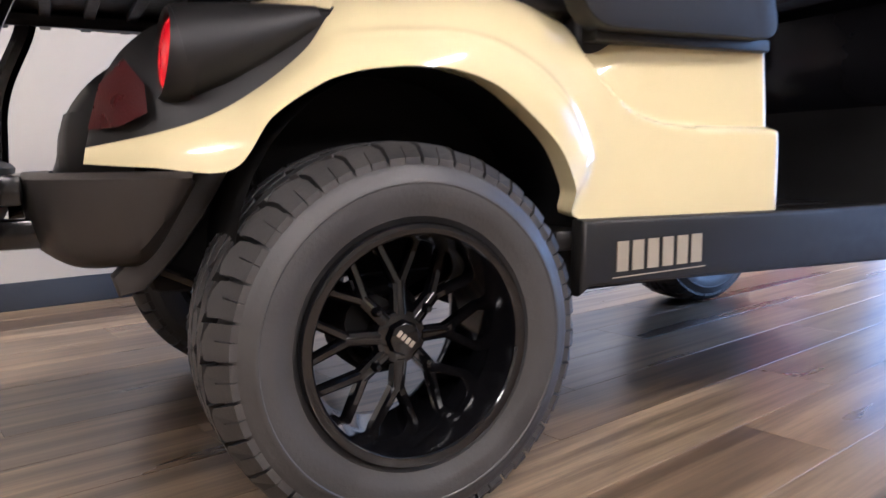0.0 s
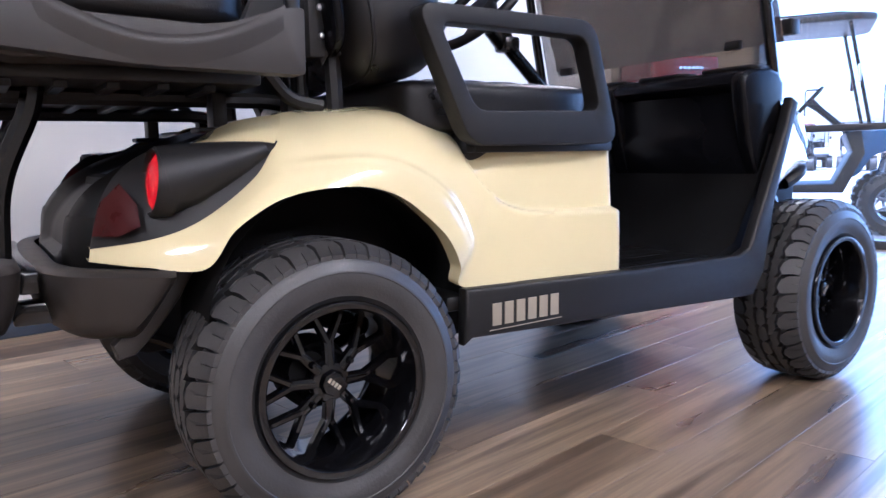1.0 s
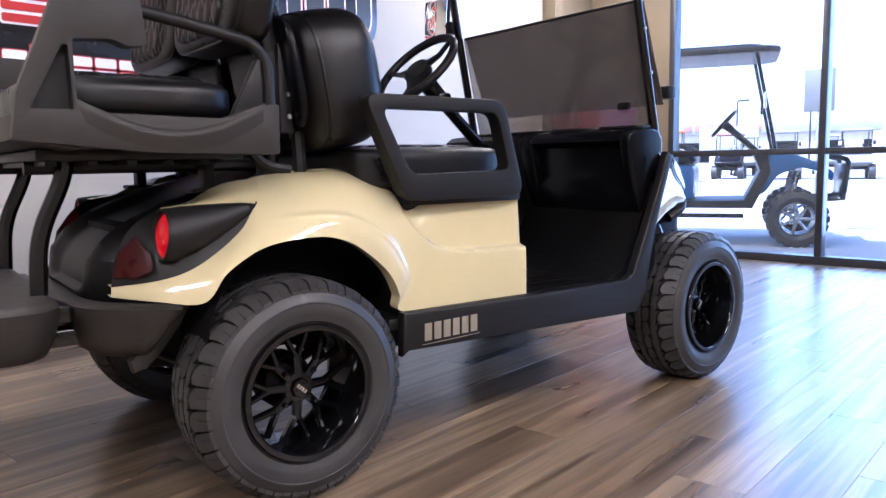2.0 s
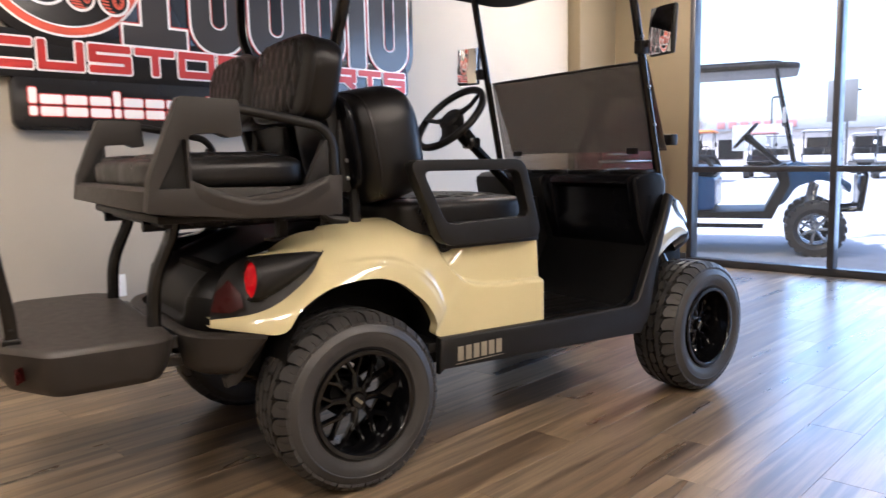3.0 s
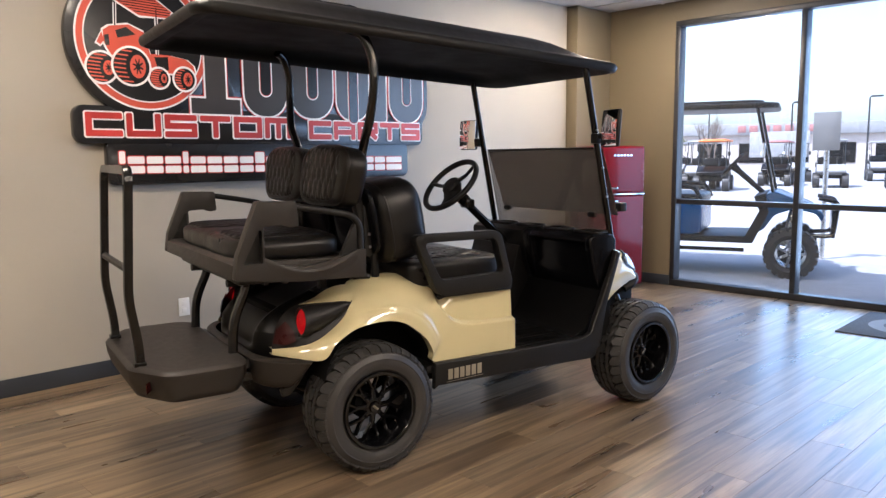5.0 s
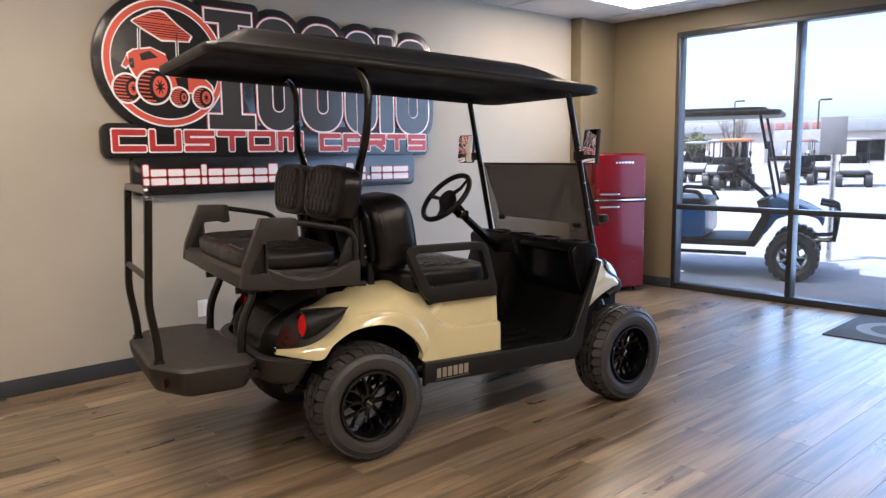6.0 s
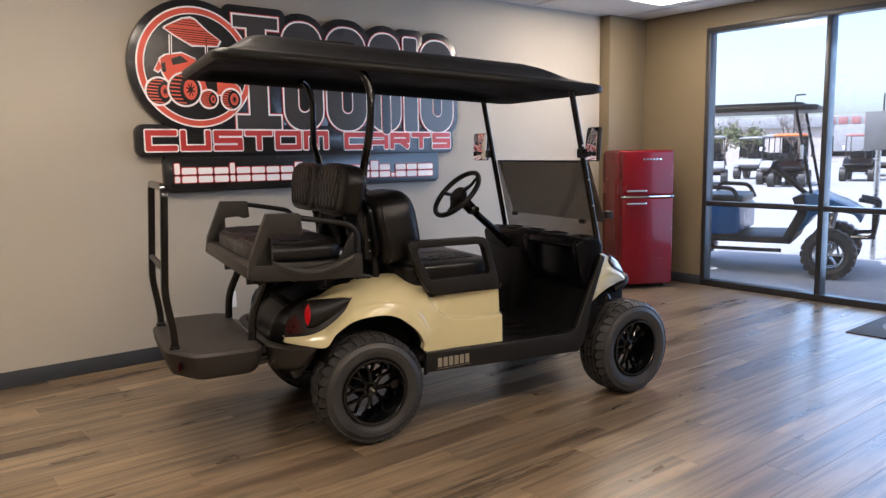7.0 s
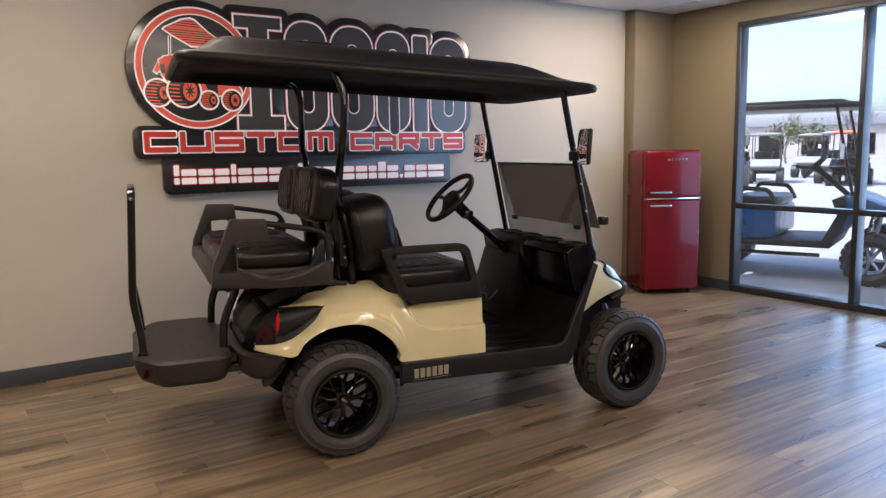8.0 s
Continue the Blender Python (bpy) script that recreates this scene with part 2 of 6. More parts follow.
# ---------------------------------------------------------------- mesh helpers
def finish(name, bm, mat, smooth=40):
    me = bpy.data.meshes.new(name)
    bmesh.ops.recalc_face_normals(bm, faces=bm.faces)
    bm.to_mesh(me)
    bm.free()
    for m in mat if isinstance(mat, (list, tuple)) else (mat,):
        me.materials.append(m)
    if smooth:
        me.polygons.foreach_set("use_smooth", [True] * len(me.polygons))
        me.set_sharp_from_angle(angle=radians(smooth))
    return me


def part(name, bm, mat, parent=None, label="", smooth=40):
    ob = new(name, finish(name, bm, mat, smooth))
    if parent is not None:
        ob.parent = parent
    if label:
        tagged(ob, label)
    return ob


def base_empty(name, m, label, category, group="", kind=""):
    ob = new(name)
    ob.empty_display_size = 0.1
    ob.matrix_world = m
    return tagged(ob, label, category, group, kind)


def room_thing(name, bm, mat, label, category="", kind="", at=None, smooth=40, group=""):
    ob = new(name, finish(name, bm, mat, smooth))
    ob.matrix_world = ROOM @ (at or Matrix())
    return tagged(ob, label, category, group, kind)


def box(bm, lo, hi, bevel=0.0, seg=2, m=None):
    """An upright block between two corners."""
    c = [(a + b) / 2 for a, b in zip(lo, hi)]
    s = [abs(b - a) for a, b in zip(lo, hi)]
    r = bmesh.ops.create_cube(bm, size=1, matrix=(m or Matrix()) @ Matrix.LocRotScale(c, None, s))
    if bevel:
        edges = list({e for v in r["verts"] for e in v.link_edges})
        bmesh.ops.bevel(bm, geom=edges, offset=bevel, segments=seg, profile=0.5, affect="EDGES", clamp_overlap=True)
    return bm


def prism(bm, outline, lo, hi, axis="y", bevel=0.0, seg=2):
    """A plate of the given outline; the outline's two numbers are the other two axes in order."""
    def at(p, h):
        return {"x": (h, p[0], p[1]), "y": (p[0], h, p[1]), "z": (p[0], p[1], h)}[axis]
    a = [bm.verts.new(at(p, lo)) for p in outline]
    b = [bm.verts.new(at(p, hi)) for p in outline]
    faces = [bm.faces.new(a), bm.faces.new(b)]
    for i in range(len(a)):
        j = (i + 1) % len(a)
        faces.append(bm.faces.new((a[i], a[j], b[j], b[i])))
    bmesh.ops.recalc_face_normals(bm, faces=faces)
    if bevel:
        edges = list({e for f in faces[:2] for e in f.edges})
        bmesh.ops.bevel(bm, geom=edges, offset=bevel, segments=seg, profile=0.5, affect="EDGES", clamp_overlap=True)
    return bm


def rounded(points, r, n=4, closed=False):
    """The polyline with its corners rounded."""
    pts = [Vector(p) for p in points]
    out = []
    for i, p in enumerate(pts):
        if not closed and i in (0, len(pts) - 1):
            out.append(p)
            continue
        a, b = pts[i - 1], pts[(i + 1) % len(pts)]
        da, db = (a - p), (b - p)
        k = min(r, da.length * 0.48, db.length * 0.48)
        s, e = p + da.normalized() * k, p + db.normalized() * k
        for j in range(n + 1):
            f = j / n
            out.append((s.lerp(p, f)).lerp(p.lerp(e, f), f))
    return out


def tube(bm, points, r, seg=10, closed=False, flat=1.0, caps=True, up=(0, 0, 1), square=False):
    """A bar swept along points; flat squeezes its second axis; r may be a list."""
    pts = [Vector(p) for p in points]
    n = len(pts)
    rings = []
    side = None
    for i, p in enumerate(pts):
        if closed:
            d = pts[(i + 1) % n] - pts[i - 1]
        else:
            d = pts[min(i + 1, n - 1)] - pts[max(i - 1, 0)]
        d.normalize()
        if side is None:
            side = d.cross(Vector(up))
            if side.length < 1e-3:
                side = d.cross(Vector((1, 0, 0)))
        side = (side - d * side.dot(d)).normalized()
        other = d.cross(side)
        rr = r[i] if isinstance(r, (list, tuple)) else r
        ring = []
        for k in range(seg):
            a = 2 * math.pi * (k + (0.5 if square else 0)) / seg
            ca, sa = math.cos(a), math.sin(a)
            if square:
                g = 1 / max(abs(ca), abs(sa)) if seg == 4 else (abs(ca) ** 5 + abs(sa) ** 5) ** (-0.2)
                ca, sa = ca * g, sa * g
            ring.append(bm.verts.new(p + side * ca * rr + other * sa * rr * flat))
        rings.append(ring)
    for i in range(n if closed else n - 1):
        a, b = rings[i], rings[(i + 1) % n]
        for k in range(seg):
            bm.faces.new((a[k], a[(k + 1) % seg], b[(k + 1) % seg], b[k]))
    if caps and not closed:
        bm.faces.new(rings[0][::-1])
        bm.faces.new(rings[-1])
    return bm


def lathe(bm, profile, seg=48, m=None, closed=False):
    """Turns (radius, along) pairs round the local y axis."""
    m = m or Matrix()
    rings = []
    for r, y in profile:
        rings.append([bm.verts.new(m @ Vector((r * math.cos(2 * math.pi * k / seg), y, r * math.sin(2 * math.pi * k / seg)))) for k in range(seg)])
    pairs = list(zip(rings, rings[1:])) + ([(rings[-1], rings[0])] if closed else [])
    for a, b in pairs:
        for k in range(seg):
            bm.faces.new((a[k], a[(k + 1) % seg], b[(k + 1) % seg], b[k]))
    return bm


def sheet(bm, grid, thick=0.0):
    """A surface through rows of points, given thickness along its normals where asked."""
    v = [[bm.verts.new(p) for p in row] for row in grid]
    faces = []
    for a, b in zip(v, v[1:]):
        for k in range(len(a) - 1):
            faces.append(bm.faces.new((a[k], a[k + 1], b[k + 1], b[k])))
    if thick:
        bmesh.ops.recalc_face_normals(bm, faces=faces)
        bmesh.ops.solidify(bm, geom=faces, thickness=thick)
    return bm


def spline(pts, n):
    """n + 1 points on a smooth curve through pts, evenly by parameter."""
    pts = [Vector(p) for p in pts]
    k = len(pts) - 1
    out = []
    for i in range(n + 1):
        u = i / n * k
        j = min(int(u), k - 1)
        f = u - j
        p0, p1, p2, p3 = pts[max(j - 1, 0)], pts[j], pts[j + 1], pts[min(j + 2, k)]
        out.append(0.5 * ((2 * p1) + (p2 - p0) * f + (2 * p0 - 5 * p1 + 4 * p2 - p3) * f * f + (3 * p1 - p0 - 3 * p2 + p3) * f ** 3))
    return out


def smooth(a, b, x):
    f = min(1.0, max(0.0, (x - a) / (b - a)))
    return f * f * (3 - 2 * f)


def pillow(bm, lo, hi, power=4.0, n=14, m=None):
    """A padded block: a super-ellipsoid between two corners."""
    m = m or Matrix()
    c = [(a + b) / 2 for a, b in zip(lo, hi)]
    s = [abs(b - a) / 2 for a, b in zip(lo, hi)]
    made = {}

    def vert(q):
        if q not in made:
            u = [math.sin((2 * a / n - 1) * math.pi / 2) for a in q]
            k = sum(abs(a) ** power for a in u) ** (-1 / power)
            made[q] = bm.verts.new(m @ Vector([c[i] + u[i] * k * s[i] for i in range(3)]))
        return made[q]

    for axis in range(3):
        for end in (0, n):
            for i in range(n):
                for j in range(n):
                    ring = []
                    for a, b in ((i, j), (i + 1, j), (i + 1, j + 1), (i, j + 1)):
                        q = [a, b]
                        q.insert(axis, end)
                        ring.append(vert(tuple(q)))
                    bm.faces.new(ring)
    return bm

# ---------------------------------------------------------------- the room
WALL_Y, WIN_X, CEIL = 2.262, 4.93, 2.745
WEST, SOUTH = -4.6, -7.2
WIN_Y0, WIN_TOP = 1.40, 2.565

bm = bmesh.new()
box(bm, (WEST, SOUTH, -0.10), (WIN_X + 0.10, WALL_Y, -0.005))
floor = room_thing("floor", bm, UNDER, "showroom floor of grey-brown wood-look vinyl planks", "floor", "structure")

bm = bmesh.new()
box(bm, (WEST - 0.15, WALL_Y, -0.1), (WIN_X + 0.15, WALL_Y + 0.15, CEIL + 0.1))
room_thing("wall_north", bm, GREIGE, "greige painted showroom wall behind the sign", "wall", "structure")
bm = bmesh.new()
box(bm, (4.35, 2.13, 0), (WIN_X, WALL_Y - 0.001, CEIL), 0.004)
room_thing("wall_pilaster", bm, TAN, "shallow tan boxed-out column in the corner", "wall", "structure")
bm = bmesh.new()
box(bm, (WEST - 0.15, SOUTH - 0.15, -0.1), (WEST, WALL_Y, CEIL + 0.1))
room_thing("wall_west", bm, GREIGE, "plain greige wall closing the showroom", "wall", "structure")
bm = bmesh.new()
box(bm, (WEST, SOUTH - 0.15, -0.1), (WIN_X + 0.15, SOUTH, CEIL + 0.1))
room_thing("wall_south", bm, GREIGE, "plain greige wall closing the showroom", "wall", "structure")
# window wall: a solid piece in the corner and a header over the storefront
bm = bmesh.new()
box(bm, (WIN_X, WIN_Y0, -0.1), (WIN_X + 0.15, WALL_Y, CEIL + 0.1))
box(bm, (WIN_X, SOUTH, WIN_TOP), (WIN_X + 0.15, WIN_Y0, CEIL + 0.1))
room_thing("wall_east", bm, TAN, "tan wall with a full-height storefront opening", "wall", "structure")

# ceiling: lay-in tiles with a thin metal grid
bm = bmesh.new()
box(bm, (WEST, SOUTH, CEIL + 0.006), (WIN_X, WALL_Y, CEIL + 0.1))
gx = 4.56
while gx > WEST:
    box(bm, (gx - 0.012, SOUTH, CEIL - 0.002), (gx + 0.012, WALL_Y, CEIL + 0.006))
    gx -= 1.22
gy = 1.54
while gy > SOUTH:
    box(bm, (WEST, gy - 0.012, CEIL - 0.0015), (WIN_X, gy + 0.012, CEIL + 0.006))
    gy -= 0.61
room_thing("ceiling", bm, CEILING, "white lay-in tile ceiling with a thin metal grid", "ceiling", "structure")


def troffer(x, y):
    t = base_empty("ceiling_light", ROOM @ pose(x, y, CEIL), "lit rectangular fluorescent troffer in the tile ceiling", "ceiling light", "ceiling lights")
    bm = bmesh.new()
    for lo, hi in (((-0.60, -0.295, -0.012), (0.60, -0.265, 0.0)), ((-0.60, 0.265, -0.012), (0.60, 0.295, 0.0)),
                   ((-0.60, -0.265, -0.012), (-0.57, 0.265, 0.0)), ((0.57, -0.265, -0.012), (0.60, 0.265, 0.0))):
        box(bm, lo, hi)
    part("frame", bm, WHITE_PLASTIC, t)
    bm = bmesh.new()
    box(bm, (-0.57, -0.265, -0.007), (0.57, 0.265, -0.002))
    part("diffuser", bm, TROFFER, t, "glowing prismatic diffuser")
    for y in (-0.13, 0.13):
        bm = bmesh.new()
        box(bm, (-0.55, y - 0.026, -0.011), (0.55, y + 0.026, -0.0072), 0.001, 1)
        part("lamp_strip", bm, TUBE_LIGHT, t, "bright lit strip of the diffuser")


for tx, ty in ((3.75, 1.235), (0.90, -2.425), (-0.93, 0.625), (-1.54, -2.425), (-3.37, -0.595), (0.90, -4.865), (-1.54, -4.865)):
    troffer(tx, ty)


# baseboards
def baseboard(a, b, n):
    """a to b along the wall, n: the way into the room."""
    bm = bmesh.new()
    lo = (min(a[0], b[0], a[0] + n[0] * 0.010, b[0] + n[0] * 0.010), min(a[1], b[1], a[1] + n[1] * 0.010, b[1] + n[1] * 0.010), 0.001)
    hi = (max(a[0], b[0], a[0] + n[0] * 0.010, b[0] + n[0] * 0.010), max(a[1], b[1], a[1] + n[1] * 0.010, b[1] + n[1] * 0.010), 0.102)
    box(bm, lo, hi, 0.003)
    room_thing("baseboard", bm, BASE, "dark charcoal vinyl cove base along the wall", "baseboard", "structure")


baseboard((WEST + 0.012, WALL_Y - 0.001), (4.35, WALL_Y - 0.001), (0, -1))
baseboard((4.339, 2.129), (WIN_X - 0.012, 2.129), (0, -1))
baseboard((4.349, 2.129), (4.349, WALL_Y - 0.013), (-1, 0))
baseboard((WIN_X - 0.001, WIN_Y0), (WIN_X - 0.001, 2.117), (-1, 0))

# storefront: aluminium frame with transom and panes
win = base_empty("window_1", ROOM @ pose(WIN_X, 0, 0), "full-height storefront window with dark bronze frame", "window", "", "structure")
posts = [WIN_Y0 - 0.022 - 1.164 * i for i in range(6)]
for y in posts:
    bm = bmesh.new()
    box(bm, (0.0, y - 0.024, 0.061), (0.115, y + 0.024, WIN_TOP - 0.051), 0.002)
    part("mullion", bm, ALU, win)
south_end = posts[-1]
for name, z0, z1 in (("window_sill", 0.0, 0.06), ("window_head", WIN_TOP - 0.05, WIN_TOP)):
    bm = bmesh.new()
    box(bm, (0.0, south_end - 0.024, z0), (0.115, WIN_Y0 + 0.002, z1), 0.002)
    part(name, bm, ALU, win)
for a, b in zip(posts, posts[1:]):
    bm = bmesh.new()
    box(bm, (0.006, b + 0.025, 0.815), (0.108, a - 0.025, 0.862), 0.002)
    part("transom", bm, ALU, win)
    for z0, z1 in ((0.061, 0.814), (0.863, WIN_TOP - 0.051)):
        bm = bmesh.new()
        box(bm, (0.055, b + 0.025, z0), (0.061, a - 0.025, z1))
        pane = part("pane", bm, WINDOW_GLASS, win, smooth=0)
        pane.visible_shadow = False
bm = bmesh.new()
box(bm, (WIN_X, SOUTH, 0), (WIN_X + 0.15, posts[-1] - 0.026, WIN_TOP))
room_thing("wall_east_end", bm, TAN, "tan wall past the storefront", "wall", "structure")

# floor mat
mat_at = pose(4.41, -1.17, 0.0, 0, 0, 1.5)
mat_thing = base_empty("floor_mat", ROOM @ mat_at, "dark grey entrance mat with a pale printed emblem", "mat")
bm = bmesh.new()
box(bm, (-0.455, -0.71, 0.0005), (0.455, 0.71, 0.009), 0.003)
part("mat_body", bm, MAT_GREY, mat_thing)
bm = bmesh.new()
lathe(bm, [(0.20, 0), (0.30, 0), (0.30, 0.0015), (0.20, 0.0015)], 40, pose(0.0, 0.30, 0.0095, 90), True)
part("print_ring", bm, MAT_LIGHT, mat_thing)
bm = bmesh.new()
box(bm, (-0.38, -0.42, 0.009), (-0.10, 0.02, 0.0105), 0.0)
part("print_bar", bm, MAT_LIGHT, mat_thing)

# outlet
outlet = base_empty("wall_outlet", ROOM @ pose(0.27, WALL_Y, 0.355), "white duplex power outlet on the wall", "outlet")
bm = bmesh.new()
box(bm, (-0.037, -0.006, -0.058), (0.037, 0.0, 0.058), 0.003)
part("cover_plate", bm, WHITE_PLASTIC, outlet)
for z in (-0.022, 0.022):
    bm = bmesh.new()
    box(bm, (-0.016, -0.009, z - 0.014), (0.016, -0.006, z + 0.014), 0.0015)
    part("socket", bm, WHITE_PLASTIC, outlet)


# ---------------------------------------------------------------- fridge
fridge = base_empty("fridge", ROOM @ pose(4.35, 1.63, 0.0, 0, 0, -29), "glossy red retro two-door fridge with chrome trim", "fridge")
bm = bmesh.new()
box(bm, (-0.275, 0.06, 0.03), (0.275, 0.56, 1.385), 0.045, 5)
part("body", bm, FRIDGE_RED, fridge)
for name, z0, z1 in (("lower_door", 0.045, 0.915), ("freezer_door", 0.935, 1.380)):
    bm = bmesh.new()
    box(bm, (-0.272, 0.0, z0), (0.272, 0.056, z1), 0.022, 4)
    door = part(name, bm, FRIDGE_RED, fridge)
    hz = 0.86 if name == "lower_door" else 0.985
    bm = bmesh.new()
    tube(bm, rounded([(-0.225, 0.004, hz), (-0.225, -0.035, hz), (-0.03, -0.035, hz), (-0.03, 0.004, hz)], 0.02), 0.012, 8)
    part("handle", bm, CHROME, door, "chrome handle")
bm = bmesh.new()
box(bm, (-0.274, -0.004, 0.917), (0.274, 0.05, 0.933), 0.004)
part("trim_strip", bm, CHROME, fridge, "chrome strip between the doors")
bm = bmesh.new()
for i in range(6):
    box(bm, (-0.06 + i * 0.034, -0.004, 1.285), (-0.038 + i * 0.034, 0.001, 1.302))
part("badge", bm, CHROME, fridge, "small chrome badge of plain bars")
for sx in (-1, 1):
    for y in (0.1, 0.5):
        bm = bmesh.new()
        lathe(bm, [(0.0, 0.0), (0.022, 0.0), (0.018, 0.032), (0.0, 0.032)], 12, pose(sx * 0.22, y, 0.0, 90))
        part("foot", bm, BLACK_TEX, fridge)


# ---------------------------------------------------------------- wall sign
sign = base_empty("wall_sign", ROOM @ pose(0, WALL_Y, 0), "layered charcoal, red and white sign panel on the wall", "sign")
FACE = -0.055


def circle(cx, cz, r, n=48):
    return [(cx + r * math.cos(2 * math.pi * k / n), cz + r * math.sin(2 * math.pi * k / n)) for k in range(n)]


def plaque(x0, z0, x1, z1, r, n=6):
    out = []
    for cx, cz, a0 in ((x1 - r, z1 - r, 0), (x0 + r, z1 - r, 90), (x0 + r, z0 + r, 180), (x1 - r, z0 + r, 270)):
        for k in range(n + 1):
            a = radians(a0 + 90 * k / n)
            out.append((cx + r * math.cos(a), cz + r * math.sin(a)))
    return out


def layer(name, outline, level, mat, parent=sign, label="", thick=0.0015):
    """A flat piece of the sign; level: its step in front of the backing."""
    bm = bmesh.new()
    prism(bm, outline, FACE - level * 0.0015 - thick, FACE - level * 0.0015 + 0.0002, "y")
    return part(name, bm, mat, parent, label, smooth=0)


def backing(outline, depth):
    bm = bmesh.new()
    prism(bm, outline, FACE + depth, -0.004, "y", 0.004)
    part("backing", bm, SIGN_BLACK, sign, "thick charcoal backing panel")


backing(circle(0.09, 1.995, 0.452, 64), 0.0)
backing(plaque(-0.345, 1.392, 2.335, 1.612, 0.06), 0.001)
backing(plaque(-0.172, 1.150, 2.172, 1.410, 0.05), 0.002)
LETTERS = [(0.35, 0.712, 2.384), (0.722, 1.066, 2.372), (1.082, 1.458, 2.365), (1.472, 1.790, 2.352), (1.808, 1.962, 2.34), (1.978, 2.342, 2.335)]
for i, (x0, x1, top) in enumerate(LETTERS):
    r = 0.05 if i in (0, 4) else 0.21
    backing(plaque(x0 - 0.055, 1.50, x1 + 0.055, top + 0.058, min(r, (x1 - x0) / 2 + 0.05)), 0.003 + 0.0004 * i)

for r, m, lv in ((0.404, SIGN_WHITE, 1), (0.393, SIGN_ORANGE, 2), (0.358, SIGN_WHITE, 3), (0.350, SIGN_BLACK, 4)):
    layer("emblem_disc", circle(0.09, 1.995, r, 64), lv, m)


def emblem(points):
    return [(0.055 + (x - 478) * 0.00132, 2.015 - (y - 341) * 0.00127) for x, y in points]


def grown(points, d):
    c = sum((Vector(p) for p in points), Vector((0, 0))) / len(points)
    return [tuple(Vector(p) + (Vector(p) - c).normalized() * d) for p in points]


def oval(cx, cy, rx, ry, n=28):
    return emblem([(cx + rx * math.cos(2 * math.pi * k / n), cy + ry * math.sin(2 * math.pi * k / n)) for k in range(n)])


def reach(points, y):
    """Where a level line enters and leaves an outline."""
    xs = []
    for (x0, y0), (x1, y1) in zip(points, points[1:] + points[:1]):
        if (y0 - y) * (y1 - y) < 0:
            xs.append(x0 + (x1 - x0) * (y - y0) / (y1 - y0))
    return (min(xs), max(xs)) if len(xs) > 1 else None


CANOPY = [(348, 165), (362, 152), (442, 112), (482, 104), (505, 112), (560, 160), (632, 208), (616, 238), (482, 240), (398, 196)]
BODY = [(320, 322), (348, 302), (432, 288), (500, 318), (522, 412), (610, 412), (692, 425), (726, 452), (734, 482), (724, 500), (650, 496), (560, 496), (520, 470), (350, 430), (332, 400), (318, 368)]
NOSE_LAMP = [(290, 378), (312, 332), (322, 368), (306, 388)]
for shape in (CANOPY, BODY, NOSE_LAMP):
    layer("emblem_shape", grown(emblem(shape), 0.013), 5, SIGN_WHITE)
    layer("emblem_shape", emblem(shape), 6, SIGN_ORANGE)
for k in range(10):
    y = 116 + k * 12
    ends = reach(CANOPY, y)
    if ends:
        layer("emblem_stripe", emblem([(ends[0] + 6, y - 3), (ends[1] - 6, y + 1), (ends[1] - 6, y + 5), (ends[0] + 6, y + 1)]), 7, SIGN_BLACK)
for shape in ([(372, 320), (420, 300), (460, 330), (380, 352)], [(540, 425), (604, 420), (606, 482), (556, 486)], [(322, 345), (342, 340), (344, 388), (326, 390)]):
    layer("emblem_shape", emblem(shape), 7, SIGN_BLACK)
for x, y1 in ((376, 298), (560, 420)):
    layer("emblem_post", emblem([(x - 8, 196), (x + 8, 196), (x + 3, y1), (x - 12, y1)]), 5, SIGN_WHITE)
    layer("emblem_post", emblem([(x - 3, 196), (x + 3, 196), (x - 2, y1), (x - 7, y1)]), 6, SIGN_BLACK)
for lv, (cx, cy, rx, ry, fx, frx, fry) in enumerate(((303, 490, 62, 66, 332, 30, 46), (556, 522, 44, 44, 578, 18, 30), (432, 476, 80, 82, 460, 48, 74), (676, 520, 50, 52, 692, 30, 46))):
    lv = lv * 5
    layer("emblem_wheel", grown(oval(cx, cy, rx, ry), 0.013), 8 + lv * 0.4, SIGN_WHITE)
    layer("emblem_wheel", oval(cx, cy, rx, ry), 9 + lv * 0.4, SIGN_BLACK)
    for k in range(8):
        y = cy - ry * 0.84 + k * ry * 0.24
        a = cx - rx * math.sqrt(max(0.0, 1 - ((y - cy) / ry) ** 2)) + 3
        b = fx - frx * math.sqrt(max(0.0, 1 - min(1.0, abs(y - cy) / fry) ** 2)) - 6
        if b - a > 8:
            layer("emblem_tread", emblem([(a, y - 4), (b, y - 1), (b, y + 5), (a, y + 3)]), 10 + lv * 0.4, SIGN_ORANGE)
    layer("emblem_wheel", oval(fx, cy, frx * 0.74, fry * 0.72), 10 + lv * 0.4, SIGN_ORANGE)
    for k in range(8):
        c, sn = math.cos(k * math.pi / 4 + 0.3), math.sin(k * math.pi / 4 + 0.3)
        q = [(fx + (c * u - sn * w) * frx, cy + (sn * u + c * w) * fry) for u, w in ((0.16, -0.07), (0.5, -0.04), (0.5, 0.04), (0.16, 0.07))]
        layer("emblem_spoke", emblem(q), 11 + lv * 0.4, SIGN_BLACK)
    layer("emblem_wheel", oval(fx, cy, frx * 0.18, fry * 0.18, 12), 11.3 + lv * 0.4, SIGN_BLACK)

